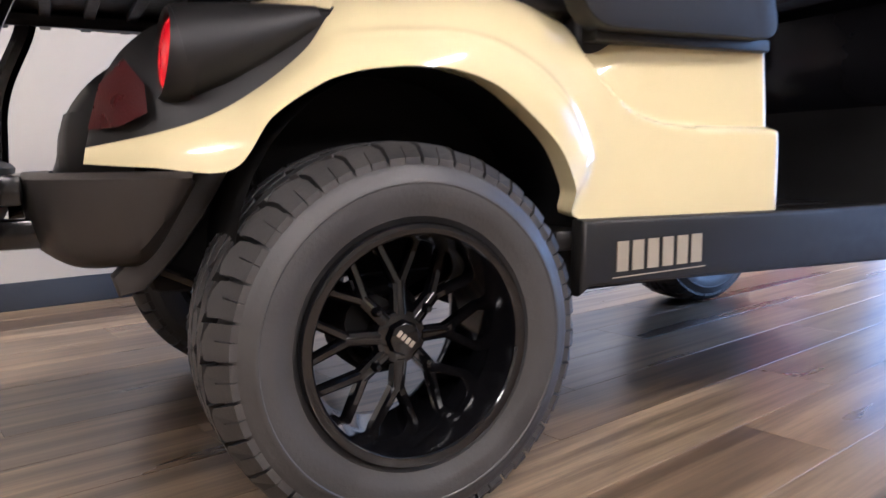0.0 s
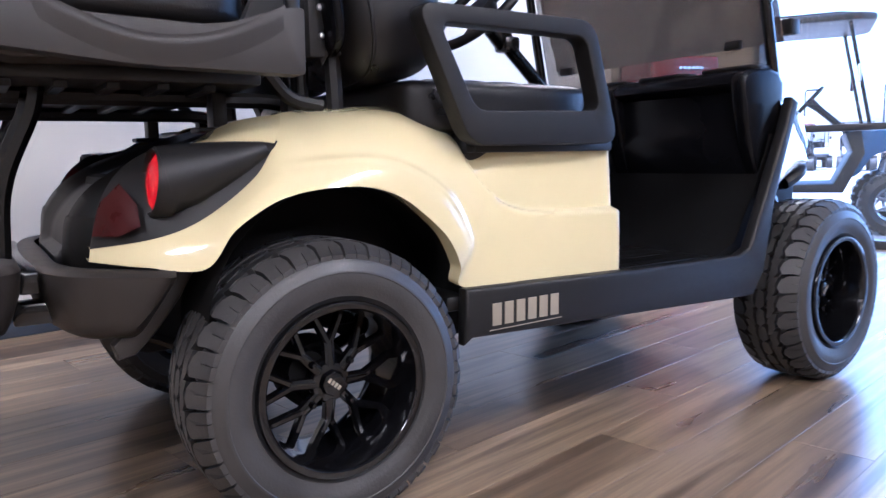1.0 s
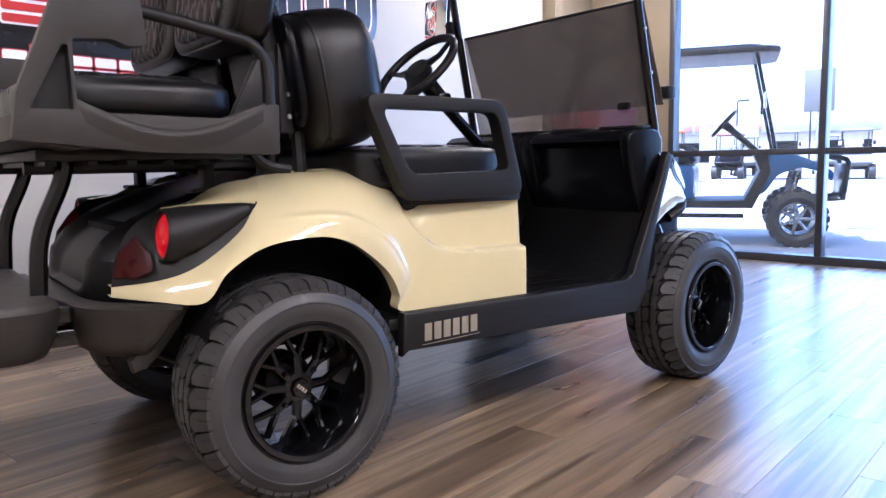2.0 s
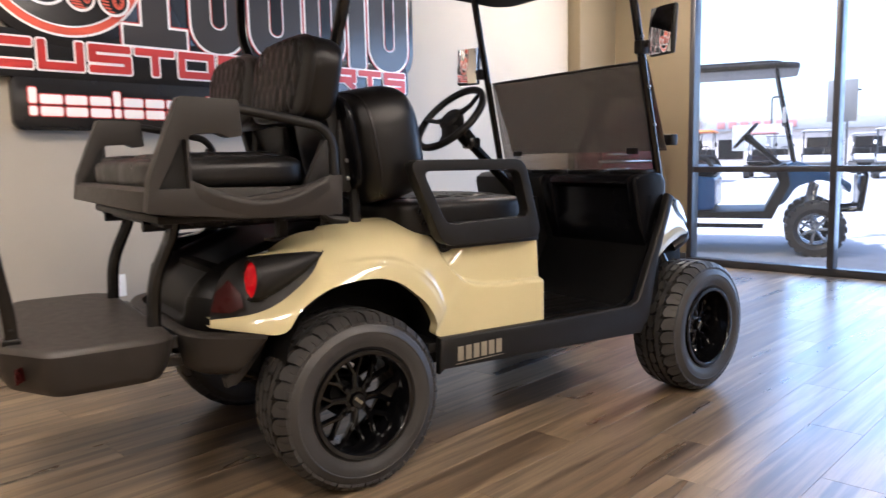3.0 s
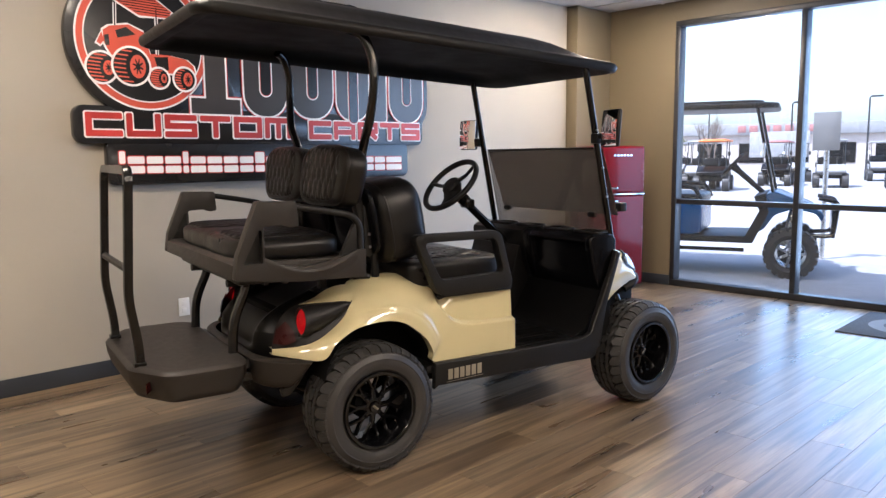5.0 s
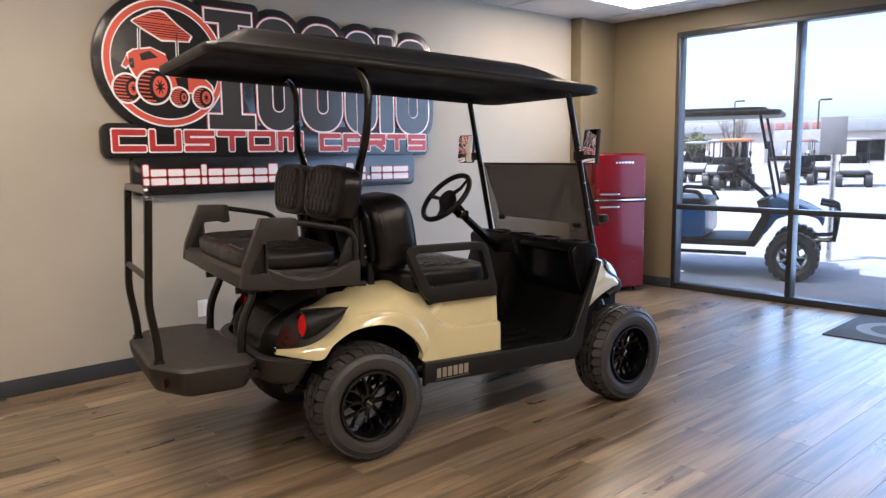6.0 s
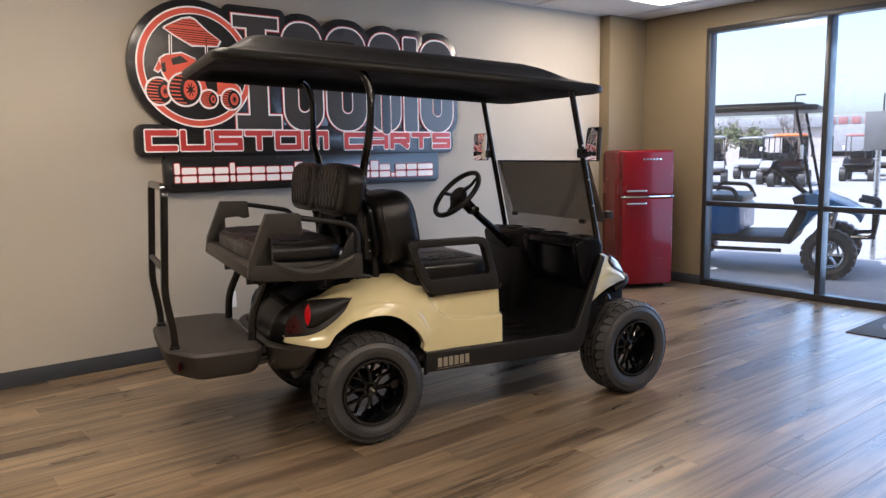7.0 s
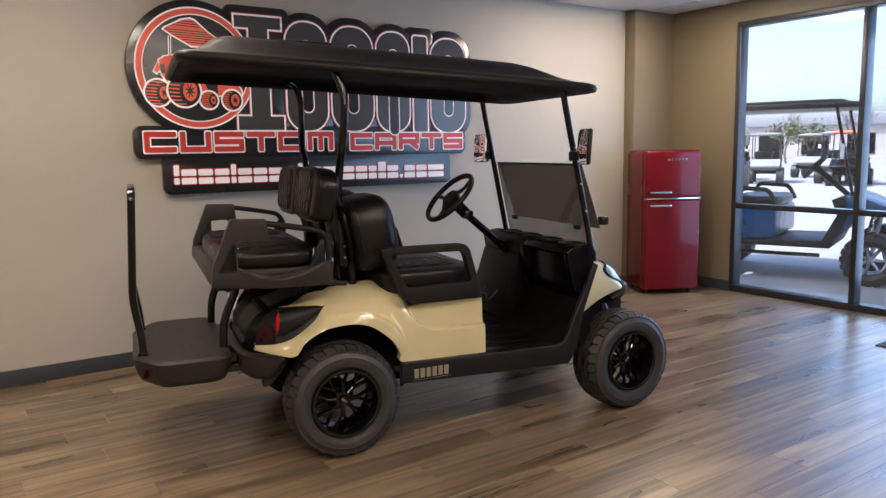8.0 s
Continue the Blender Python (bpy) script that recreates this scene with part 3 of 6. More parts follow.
# tall plain blocks of the big wordmark: grey faces with pale and red outlines
for i, (x0, x1, top) in enumerate(LETTERS):
    bot = 1.572 - 0.003 * i
    if i == 0:
        def ibeam(d):
            return [(x0 - d, bot - d), (x1 + d, bot - d), (x1 + d, bot + 0.12 + d), (x1 - 0.10 + d, bot + 0.12 + d), (x1 - 0.10 + d, top - 0.105 - d), (x1 + d, top - 0.105 - d),
                    (x1 + d, top + d), (x0 - d, top + d), (x0 - d, top - 0.105 - d), (x0 + 0.10 - d, top - 0.105 - d), (x0 + 0.10 - d, bot + 0.12 + d), (x0 - d, bot + 0.12 + d)]
        shapes = [(ibeam(0.006), SIGN_RED), (ibeam(0.0), SIGN_WHITE), (ibeam(-0.012), SIGN_GREY)]
    else:
        r = 0.03 if i == 4 else (x1 - x0) * 0.45
        shapes = [(plaque(x0 - d, bot - d, x1 + d, top + d, r + d), m) for d, m in ((0.006, SIGN_RED), (0.0, SIGN_WHITE), (-0.012, SIGN_GREY))]
    for lv, (o, m) in enumerate(shapes):
        layer("block", o, 1 + lv, m)
    if i in (1, 2, 3, 5):
        c = (x0 + x1) / 2
        for lv, (d, m) in enumerate(((0.012, SIGN_WHITE), (0.004, SIGN_RED), (0.0, SIGN_BLACK))):
            layer("slot", plaque(c - 0.038 - d, bot + (0.15 if i != 3 else -0.01) - d, c + 0.038 + d, top - 0.15 + d, 0.036 + d), 5 + lv, m)

# square wide letters of the middle line: strokes on a grid four wide and four tall
STROKES = {
    "C": [[(4, 4), (0, 4)], [(0, 4), (0, 0)], [(0, 0), (4, 0)]],
    "U": [[(0, 4), (0, 0)], [(0, 0), (4, 0)], [(4, 0), (4, 4)]],
    "S": [[(4, 4), (0, 4)], [(0, 4), (0, 2)], [(0, 2), (4, 2)], [(4, 2), (4, 0)], [(4, 0), (0, 0)]],
    "T": [[(0, 4), (4, 4)], [(2, 4), (2, 0)]],
    "O": [[(0, 4), (4, 4)], [(4, 4), (4, 0)], [(4, 0), (0, 0)], [(0, 0), (0, 4)]],
    "M": [[(0, 0), (0, 4)], [(0, 4), (4, 4)], [(4, 4), (4, 0)], [(2, 4), (2, 0)]],
    "A": [[(0, 0), (0, 4)], [(0, 4), (4, 4)], [(4, 4), (4, 0)], [(0, 1.5), (4, 1.5)]],
    "R": [[(0, 0), (0, 4)], [(0, 4), (4, 4)], [(4, 4), (4, 1.9)], [(4, 1.9), (0, 1.9)], [(2.2, 1.9), (3.8, 0.1)]],
}


def stroke(bm, p, q, w, lo, hi):
    """A flat bar of width w from p to q, reaching half its width past both, with its corners taken off."""
    p, q = Vector(p), Vector(q)
    t = (q - p).normalized()
    n, h, c = Vector((-t.y, t.x)), w / 2, w * 0.18
    prism(bm, [p - t * h + n * (h - c), p - t * (h - c) + n * h, q + t * (h - c) + n * h, q + t * h + n * (h - c),
               q + t * h - n * (h - c), q + t * (h - c) - n * h, p - t * (h - c) - n * h, p - t * h - n * (h - c)], lo, hi, "y")


def word(text, x0, x1, z0, z1):
    w = (x1 - x0) / len(text)
    for i, ch in enumerate(text):
        a, b = x0 + i * w + 0.030, x0 + (i + 1) * w - 0.030
        lines = [[(a + (b - a) * u / 4, z0 + 0.018 + (z1 - z0 - 0.036) * v / 4) for u, v in line] for line in STROKES[ch]]
        made = []
        for name, wide, depth in (("letter", 0.054, FACE - 0.0035), ("letter_face", 0.036, FACE - 0.0065)):
            bm = bmesh.new()
            for k, (p, q) in enumerate(lines):
                stroke(bm, p, q, wide, depth - 0.0003 * k, FACE + 0.0005)
            made.append(part(name, bm, SIGN_WHITE if name == "letter" else SIGN_RED, sign if not made else made[0], "" if not made else "red letter face", smooth=0))


word("CUSTOM", -0.295, 1.10, 1.434, 1.572)
word("CARTS", 1.222, 2.31, 1.430, 1.562)
# the address line under it: plain pale bars, one for each character
x = -0.105
for i, wd in enumerate([0.035, 0.1, 0.1, 0.1, 0.035, 0.1, 0.1, 0.1, 0.1, 0.07, 0.1, 0.15, 0.1, 0.1, 0.07, 0.07, 0.1, 0.03, 0.1, 0.1, 0.155]):
    tall = 0.13 if i in (0, 4, 9, 15) else (0.03 if i == 17 else 0.1)
    z0 = 1.218 - 0.0008 * i
    halves = [(z0, z0 + tall)] if tall < 0.05 else [(z0, z0 + 0.043), (z0 + 0.057, z0 + tall)]
    for za, zb in halves:
        layer("text_bar", plaque(x - 0.005, za - 0.005, x + wd + 0.005, zb + 0.005, 0.012), 1, SIGN_RED)
        layer("text_bar", plaque(x, za, x + wd, zb, 0.010), 2, SIGN_WHITE)
    x += wd + 0.0145

# ---------------------------------------------------------------- the golf cart
cart = base_empty("golf_cart", pose(0, 0, 0, 0, 0, -1.9), "cream and black four-seat golf cart with lifted black wheels", "golf cart")


def holed(bm, outer, holes, lo, hi, axis="y", bevel=0.0):
    """A plate with openings."""
    def at(p, h):
        return {"x": (h, p[0], p[1]), "y": (p[0], h, p[1]), "z": (p[0], p[1], h)}[axis]
    edges = []
    for ring in [outer, *holes]:
        v = [bm.verts.new(at(p, lo)) for p in ring]
        edges += [bm.edges.new((v[i], v[(i + 1) % len(v)])) for i in range(len(v))]
    fill = bmesh.ops.triangle_fill(bm, use_beauty=True, use_dissolve=False, edges=edges)
    faces = [g for g in fill["geom"] if isinstance(g, bmesh.types.BMFace)]
    back = bmesh.ops.extrude_face_region(bm, geom=faces, use_keep_orig=True)
    d = Vector(at((0, 0), hi - lo))
    for g in back["geom"]:
        if isinstance(g, bmesh.types.BMVert):
            g.co += d
    bm.normal_update()
    if bevel:
        rim = [e for e in bm.edges if len(e.link_faces) == 2 and abs(e.link_faces[0].normal.dot(e.link_faces[1].normal)) < 0.2
               and abs((e.verts[0].co - e.verts[1].co).dot(d)) < 1e-6]
        bmesh.ops.bevel(bm, geom=rim, offset=bevel, segments=3, profile=0.5, affect="EDGES", clamp_overlap=True)
    return bm


def soft2(points, r, n=4):
    """A closed outline with rounded corners."""
    return [(p.x, p.y) for p in rounded([(a, b, 0) for a, b in points], r, n, True)]


def both(make, **kw):
    for s in (-1, 1):
        make(s, **kw)


# ------------------------------------------------ wheels
TYRE_R, LUGS = 0.272, 32


def tread_r(y):
    """The tread's outer radius across its width."""
    c = abs(y - 0.075) / 0.125
    return TYRE_R - 0.006 * c ** 2 - 0.020 * max(0.0, c - 0.75) ** 2 / 0.0625


def lug(bm, poly, a0):
    """One block of tread: poly in metres along and across the tread."""
    top, low = [], []
    for u, y in poly:
        a = a0 + u / TYRE_R
        r = tread_r(y)
        for ring, rr in ((top, r), (low, r - 0.030)):
            ring.append(bm.verts.new((rr * math.cos(a), y, rr * math.sin(a))))
    bm.faces.new(top)
    for i in range(len(top)):
        j = (i + 1) % len(top)
        bm.faces.new((top[i], low[i], low[j], top[j]))


def tyre_mesh():
    bm = bmesh.new()
    prof = [(0.174, -0.030), (0.181, -0.041), (0.187, -0.045), (0.189, -0.049), (0.193, -0.050), (0.205, -0.056), (0.219, -0.060), (0.232, -0.059), (0.2335, -0.0605), (0.2375, -0.060),
            (0.240, -0.0575), (0.2500, -0.0530), (0.2605, -0.0455), (0.2665, -0.028), (0.2685, 0.0), (0.270, 0.04), (0.270, 0.075)]
    prof = prof + [(r, 0.15 - y) for r, y in prof[-2::-1]]
    prof = [(0.158 + (r - 0.174) * 0.98, y) for r, y in prof]
    lathe(bm, prof, 96)
    return bm


def tread_mesh():
    bm = bmesh.new()
    pitch = 2 * math.pi * TYRE_R / LUGS
    for k in range(LUGS):
        a0 = 2 * math.pi * k / LUGS
        w = pitch
        for side in (0, 1):
            def pt(u, y):
                return (u * w, y if side == 0 else 0.15 - y)
            sh = 0.5 * side
            # shoulder block with its notch, then two curved ribs towards the middle
            lug(bm, [pt(0.02 + sh, -0.048), pt(0.45 + sh, -0.048), pt(0.455 + sh, -0.032), pt(0.475 + sh, -0.032), pt(0.48 + sh, -0.048), pt(0.93 + sh, -0.048), pt(0.93 + sh, -0.032), pt(0.97 + sh, -0.020), pt(1.02 + sh, 0.002), pt(0.74 + sh, 0.015), pt(0.40 + sh, 0.007), pt(0.12 + sh, -0.014), pt(0.05 + sh, -0.034)], a0)
            lug(bm, [pt(0.20 + sh, 0.014), pt(0.62 + sh, 0.024), pt(0.98 + sh, 0.020), pt(1.42 + sh, 0.040), pt(1.52 + sh, 0.054), pt(1.04 + sh, 0.046), pt(0.62 + sh, 0.050), pt(0.24 + sh, 0.036)], a0)
        lug(bm, [(0.1 * w, 0.062), (0.8 * w, 0.058), (1.0 * w, 0.075), (0.9 * w, 0.092), (0.2 * w, 0.090), (0.0, 0.075)], a0)
    return bm


def spoke_bar(bm, p, q, w0, w1, depth):
    """A tapering bar of the wheel face from p to q (x, z), set back by depth = (y at p, y at q, thickness)."""
    d = Vector((q[0] - p[0], q[1] - p[1])).normalized()
    s = Vector((-d.y, d.x))
    y0, y1, th = depth
    ring = []
    for (cx, cz), w, y in ((p, w0, y0), (q, w1, y1)):
        ring.append([bm.verts.new((cx + s.x * u, y + v, cz + s.y * u)) for u, v in ((-w / 2, 0.004), (-w / 4, 0), (w / 4, 0), (w / 2, 0.004), (w / 2, th), (-w / 2, th))])
    a, b = ring
    for i in range(6):
        j = (i + 1) % 6
        bm.faces.new((a[i], a[j], b[j], b[i]))
    bm.faces.new(a[::-1])
    bm.faces.new(b)


def add_wheel(x, y, z, side, spin, yaw=0, wide=0.84):
    snug = pose(0, 0.06 * wide - 0.0008, 0) @ Matrix.Diagonal((0.988, wide, 0.988, 1))
    m = pose(x, y, z, 0, 0, (0 if side < 0 else 180) + yaw) @ pose(0, 0, 0, 0, spin, 0)
    bm = bmesh.new()
    lathe(bm, [(0.176, 0.016), (0.183, 0.006), (0.1835, -0.005), (0.181, -0.009), (0.176, -0.010), (0.168, -0.009), (0.165, -0.006), (0.1635, -0.001), (0.160, 0.014), (0.1565, 0.026),
               (0.1545, 0.034), (0.1535, 0.040), (0.1525, 0.050), (0.152, 0.14), (0.160, 0.18), (0.174, 0.206), (0.178, 0.195), (0.162, 0.16), (0.158, 0.06), (0.168, 0.02), (0.174, 0.01)], 72, Matrix.Translation((0, 0.010, 0)) @ Matrix.Diagonal((0.888, 1, 0.888, 1)))
    wheel = part("wheel", bm, RIM_BLACK, cart, "gloss black deep-dish alloy wheel with off-road tyre")
    wheel.matrix_local = m
    if "tyre" not in CACHE:
        CACHE["tyre"] = finish("tyre", tyre_mesh(), RUBBER)
        CACHE["tread"] = finish("tread", tread_mesh(), RUBBER, 30)
    for name in ("tyre", "tread"):
        ob = new(name, CACHE[name])
        ob.parent = wheel
        ob.matrix_local = snug
        if name == "tread":
            tagged(ob, kind="stuff")
    if "marks" not in CACHE:
        bm = bmesh.new()
        for a0, count in ((200, 8), (262, 5), (20, 8), (80, 5)):
            for k in range(count):
                a1 = radians(a0 + k * 6.2)
                for r0, r1, wa in ((0.196, 0.217, 0.018), (0.196, 0.200, 0.036)):
                    pts = [(r0, a1), (r1, a1), (r1, a1 + wa), (r0, a1 + wa)]
                    lo = [bm.verts.new((r * math.cos(t), -0.052, r * math.sin(t))) for r, t in pts]
                    hi = [bm.verts.new((r * math.cos(t), -0.0545 - 0.055 * (r - 0.196), r * math.sin(t))) for r, t in pts]
                    bm.faces.new(hi)
                    for i in range(4):
                        bm.faces.new((lo[i], lo[(i + 1) % 4], hi[(i + 1) % 4], hi[i]))
        CACHE["marks"] = finish("sidewall_marking", bm, RUBBER, 0)
    ob = new("sidewall_marking", CACHE["marks"])
    ob.parent = wheel
    ob.matrix_local = snug
    tagged(ob, kind="stuff")
    if "spoke" not in CACHE:
        bm = bmesh.new()
        spoke_bar(bm, (0.036, 0), (0.088, 0), 0.023, 0.021, (0.016, 0.024, 0.020))
        for s in (-1, 1):
            a = radians(13.5) * s
            spoke_bar(bm, (0.084, 0.003 * s), (0.1555 * math.cos(a), 0.1555 * math.sin(a)), 0.016, 0.014, (0.024, 0.034, 0.018))
        CACHE["spoke"] = finish("spoke", bm, RIM_BLACK)
        bm = bmesh.new()
        lathe(bm, [(0.0, 0.016), (0.030, 0.016), (0.041, 0.019), (0.045, 0.026), (0.045, 0.05), (0.060, 0.060), (0.062, 0.10), (0.0, 0.10)], 32)
        CACHE["hub"] = finish("hub", bm, RIM_BLACK)
        bm = bmesh.new()
        lathe(bm, [(0.0, 0.003), (0.021, 0.003), (0.025, 0.0045), (0.028, 0.010), (0.029, 0.018)], 8)
        CACHE["hub_cap"] = finish("hub_cap", bm, RIM_BLACK, 25)
        bm = bmesh.new()
        for i in range(4):
            box(bm, (-0.017 + i * 0.009, 0.0012, -0.005), (-0.011 + i * 0.009, 0.0032, 0.005))
        CACHE["cap_badge"] = finish("cap_badge", bm, SILVER_TRIM, 0)
        bm = bmesh.new()
        lathe(bm, [(0.0, -0.004), (0.0045, -0.003), (0.0075, 0.002), (0.0085, 0.012), (0.0085, 0.02)], 6)
        CACHE["lug_nut"] = finish("lug_nut", bm, RIM_BLACK, 25)
        bm = bmesh.new()
        lathe(bm, [(0.0, -0.012), (0.004, -0.012), (0.004, 0.0), (0.006, 0.012)], 8)
        CACHE["valve"] = finish("valve_stem", bm, SIGN_ORANGE)
        bm = bmesh.new()
        lathe(bm, [(0.0, 0.085), (0.070, 0.085), (0.078, 0.095), (0.078, 0.15), (0.0, 0.15)], 32)
        CACHE["drum"] = finish("brake_drum", bm, UNDER)

    def sub(name, key, mm=None):
        ob = new(name, CACHE[key])
        ob.parent = wheel
        ob.matrix_local = pose(0, 0.048, 0) @ (mm or Matrix()) @ Matrix.Diagonal((0.888, 1, 0.888, 1))
    for k in range(8):
        sub("spoke", "spoke", pose(0, 0, 0, 0, 45 * k, 0))
    for k in range(4):
        a = radians(45 + 90 * k)
        sub("lug_nut", "lug_nut", pose(0.0535 * math.cos(a), 0.010, 0.0535 * math.sin(a)))
    sub("hub", "hub")
    sub("hub_cap", "hub_cap")
    sub("cap_badge", "cap_badge", pose(0, 0, 0, 0, 40, 0))
    sub("valve_stem", "valve", pose(-0.150, 0.018, -0.026))
    sub("brake_drum", "drum")


CACHE = {}
add_wheel(0.053, -0.597, 0.2700, -1, 2)
add_wheel(0.053, 0.597, 0.2700, 1, 40)
add_wheel(1.645, -0.602, 0.2700, -1, 95, 4.5, 0.78)
add_wheel(1.645, 0.602, 0.2700, 1, 20, 4.5, 0.78)

# ------------------------------------------------ rear body
FENDER_A = [(-0.322, -0.373, 0.514), (-0.250, -0.470, 0.508), (-0.167, -0.535, 0.504), (-0.120, -0.550, 0.566), (-0.061, -0.556, 0.606), (-0.018, -0.558, 0.622), (0.030, -0.560, 0.630),
            (0.082, -0.560, 0.633), (0.134, -0.560, 0.629), (0.190, -0.560, 0.611), (0.240, -0.560, 0.577), (0.295, -0.560, 0.526), (0.328, -0.556, 0.466), (0.342, -0.549, 0.420),
            (0.500, -0.548, 0.417), (0.650, -0.547, 0.415), (0.784, -0.546, 0.413)]
FENDER_B = [(-0.318, -0.368, 0.534), (-0.240, -0.454, 0.550), (-0.180, -0.490, 0.570), (-0.118, -0.500, 0.606), (-0.058, -0.500, 0.655), (-0.020, -0.480, 0.705), (0.020, -0.395, 0.766),
            (0.100, -0.365, 0.780), (0.180, -0.360, 0.786), (0.255, -0.370, 0.788), (0.325, -0.405, 0.768), (0.392, -0.475, 0.716), (0.470, -0.520, 0.694), (0.550, -0.528, 0.692),
            (0.630, -0.532, 0.692), (0.705, -0.535, 0.692), (0.780, -0.540, 0.692)]


def fender_grid(side):
    n, k = 150, 60
    A, B = spline(FENDER_A, n), spline(FENDER_B, n)
    rows = []
    for i in range(n + 1):
        a, b = A[i], B[i]
        u = i / n * 16
        curl = 0.80 * smooth(4.6, 8.5, u) * (1 - smooth(10.0, 12.5, u)) + 0.30 * (1 - smooth(4.6, 8.5, u))
        span = (b - a).length
        row = [Vector((a.x, a.y + 0.035, a.z + 0.003)), Vector((a.x, a.y + 0.010, a.z)), Vector((a.x, a.y + 0.003, a.z + 0.0005))]
        for j in range(k + 1):
            t = j / k
            ty = t * (1 - curl) + (1 - math.cos(t * math.pi / 2)) * curl
            tz = t * (1 - curl) + math.sin(t * math.pi / 2) * curl
            x = a.x + (b.x - a.x) * (t * (1 - curl) + tz * curl)
            y = a.y + (b.y - a.y) * ty
            z = a.z + (b.z - a.z) * tz
            flare = 0.008 * (1 - smooth(0.035, 0.080, t * span)) * smooth(1.5, 3.5, u) * (1 - smooth(11.5, 13.0, u))
            y -= flare
            # the crisp lip along the arch, then the recessed upper panel and its soft step
            y -= 0.0035 * math.exp(-((t * span - 0.062) / 0.007) ** 2) * smooth(4.5, 6.5, u) * (1 - smooth(11.0, 12.5, u))
            line = 0.556 + 0.135 * math.exp(-max(0.0, x - 0.375) / 0.055)
            y += 0.027 * smooth(line - 0.006, line + 0.007, z) * smooth(0.375, 0.40, x)
            y -= 0.004 * math.sin(math.pi * t) * (1 - curl)
            row.append(Vector((x, y, z)))
        b2 = row[-1]
        row += [Vector((b2.x, b2.y + 0.006, b2.z + 0.002)), Vector((b2.x, b2.y + 0.04, b2.z + 0.003))]
        rows.append(row)
    end = rows[-1]
    rows.append([p + Vector((0.005, 0.004, 0)) for p in end])
    rows.append([p + Vector((0.006, 0.040, 0)) for p in end])
    return [[Vector((p.x, -side * p.y, p.z)) for p in r] for r in rows]


def rear_body(s):
    bm = bmesh.new()
    sheet(bm, fender_grid(s))
    # the narrow cream tongue over the lamp housing
    top = spline([(-0.205, -0.371, 0.7065), (-0.175, -0.355, 0.710), (-0.128, -0.350, 0.720), (-0.080, -0.350, 0.746), (-0.029, -0.356, 0.763), (0.030, -0.388, 0.7705)], 16)
    low = spline([(-0.204, -0.374, 0.7045), (-0.160, -0.398, 0.709), (-0.115, -0.425, 0.713), (-0.080, -0.447, 0.715), (-0.045, -0.466, 0.717), (-0.016, -0.479, 0.713)], 16)
    rows = []
    for p, q in zip(top, low):
        rows.append([q.lerp(p, j / 6) + Vector((0, -0.012 * math.sin(math.pi * j / 6), 0.004 * math.sin(math.pi * j / 6))) for j in range(7)])
    sheet(bm, [[Vector((p.x, -s * p.y, p.z)) for p in r] for r in rows])
    part("fender", bm, CREAM, cart, "glossy cream rear fender and side panel", 50)

    # black tail lamp housing with its round lamp
    bm = bmesh.new()
    low = spline([(-0.318, -0.366, 0.535), (-0.240, -0.451, 0.551), (-0.180, -0.486, 0.571), (-0.118, -0.496, 0.607), (-0.058, -0.496, 0.656), (-0.010, -0.479, 0.716)], 30)
    top = spline([(-0.314, -0.357, 0.548), (-0.298, -0.352, 0.610), (-0.262, -0.354, 0.668), (-0.205, -0.372, 0.706), (-0.130, -0.405, 0.716), (-0.010, -0.470, 0.7185)], 30)
    rows = [[a.lerp(b, j / 10) + Vector((0, -0.018 * math.sin(math.pi * j / 10) * math.sin(math.pi * i / 30), 0)) for j in range(11)] for i, (a, b) in enumerate(zip(low, top))]
    sheet(bm, [[Vector((p.x, -s * p.y, p.z)) for p in r] for r in rows])
    house = part("lamp_housing", bm, BLACK_TEX, cart, "matt black tail lamp housing")
    axis = Vector((1.0, -s * 0.05, -0.12)).normalized()
    m = Matrix.Translation((-0.224, s * 0.446, 0.650)) @ axis.to_track_quat("Y", "Z").to_matrix().to_4x4()
    bm = bmesh.new()
    lathe(bm, [(0.050, 0.010), (0.0515, 0.0), (0.056, -0.004), (0.0605, 0.002), (0.0605, 0.03)], 40, m)
    tube(bm, [(-0.205, s * 0.4465, 0.651), (-0.165, s * 0.450, 0.659), (-0.115, s * 0.458, 0.673), (-0.070, s * 0.466, 0.688), (-0.030, s * 0.475, 0.703)], [0.0602, 0.057, 0.045, 0.031, 0.014], 32)
    part("lamp_barrel", bm, BLACK_TEX, house)
    bm = bmesh.new()
    lathe(bm, [(0.0, -0.004), (0.02, -0.0035), (0.038, -0.001), (0.0505, 0.006), (0.0505, 0.012)], 40, m)
    part("lamp_lens", bm, RED_LENS, house, "lit red round tail lamp lens")
    bm = bmesh.new()
    pts = [(-0.308, -0.364, 0.558), (-0.292, -0.368, 0.615), (-0.262, -0.390, 0.648), (-0.243, -0.432, 0.612), (-0.243, -0.450, 0.576), (-0.275, -0.424, 0.559)]
    ring = [bm.verts.new((x - 0.006, -s * y - -s * -0.006 * -1, z)) for x, y, z in pts]
    c = bm.verts.new((-0.281, s * 0.418, 0.595))
    for i in range(6):
        bm.faces.new((ring[i], ring[(i + 1) % 6], c))
    part("reflector", bm, RED_REFLECTOR, house, "dark red reflector under the lamp")


both(rear_body)

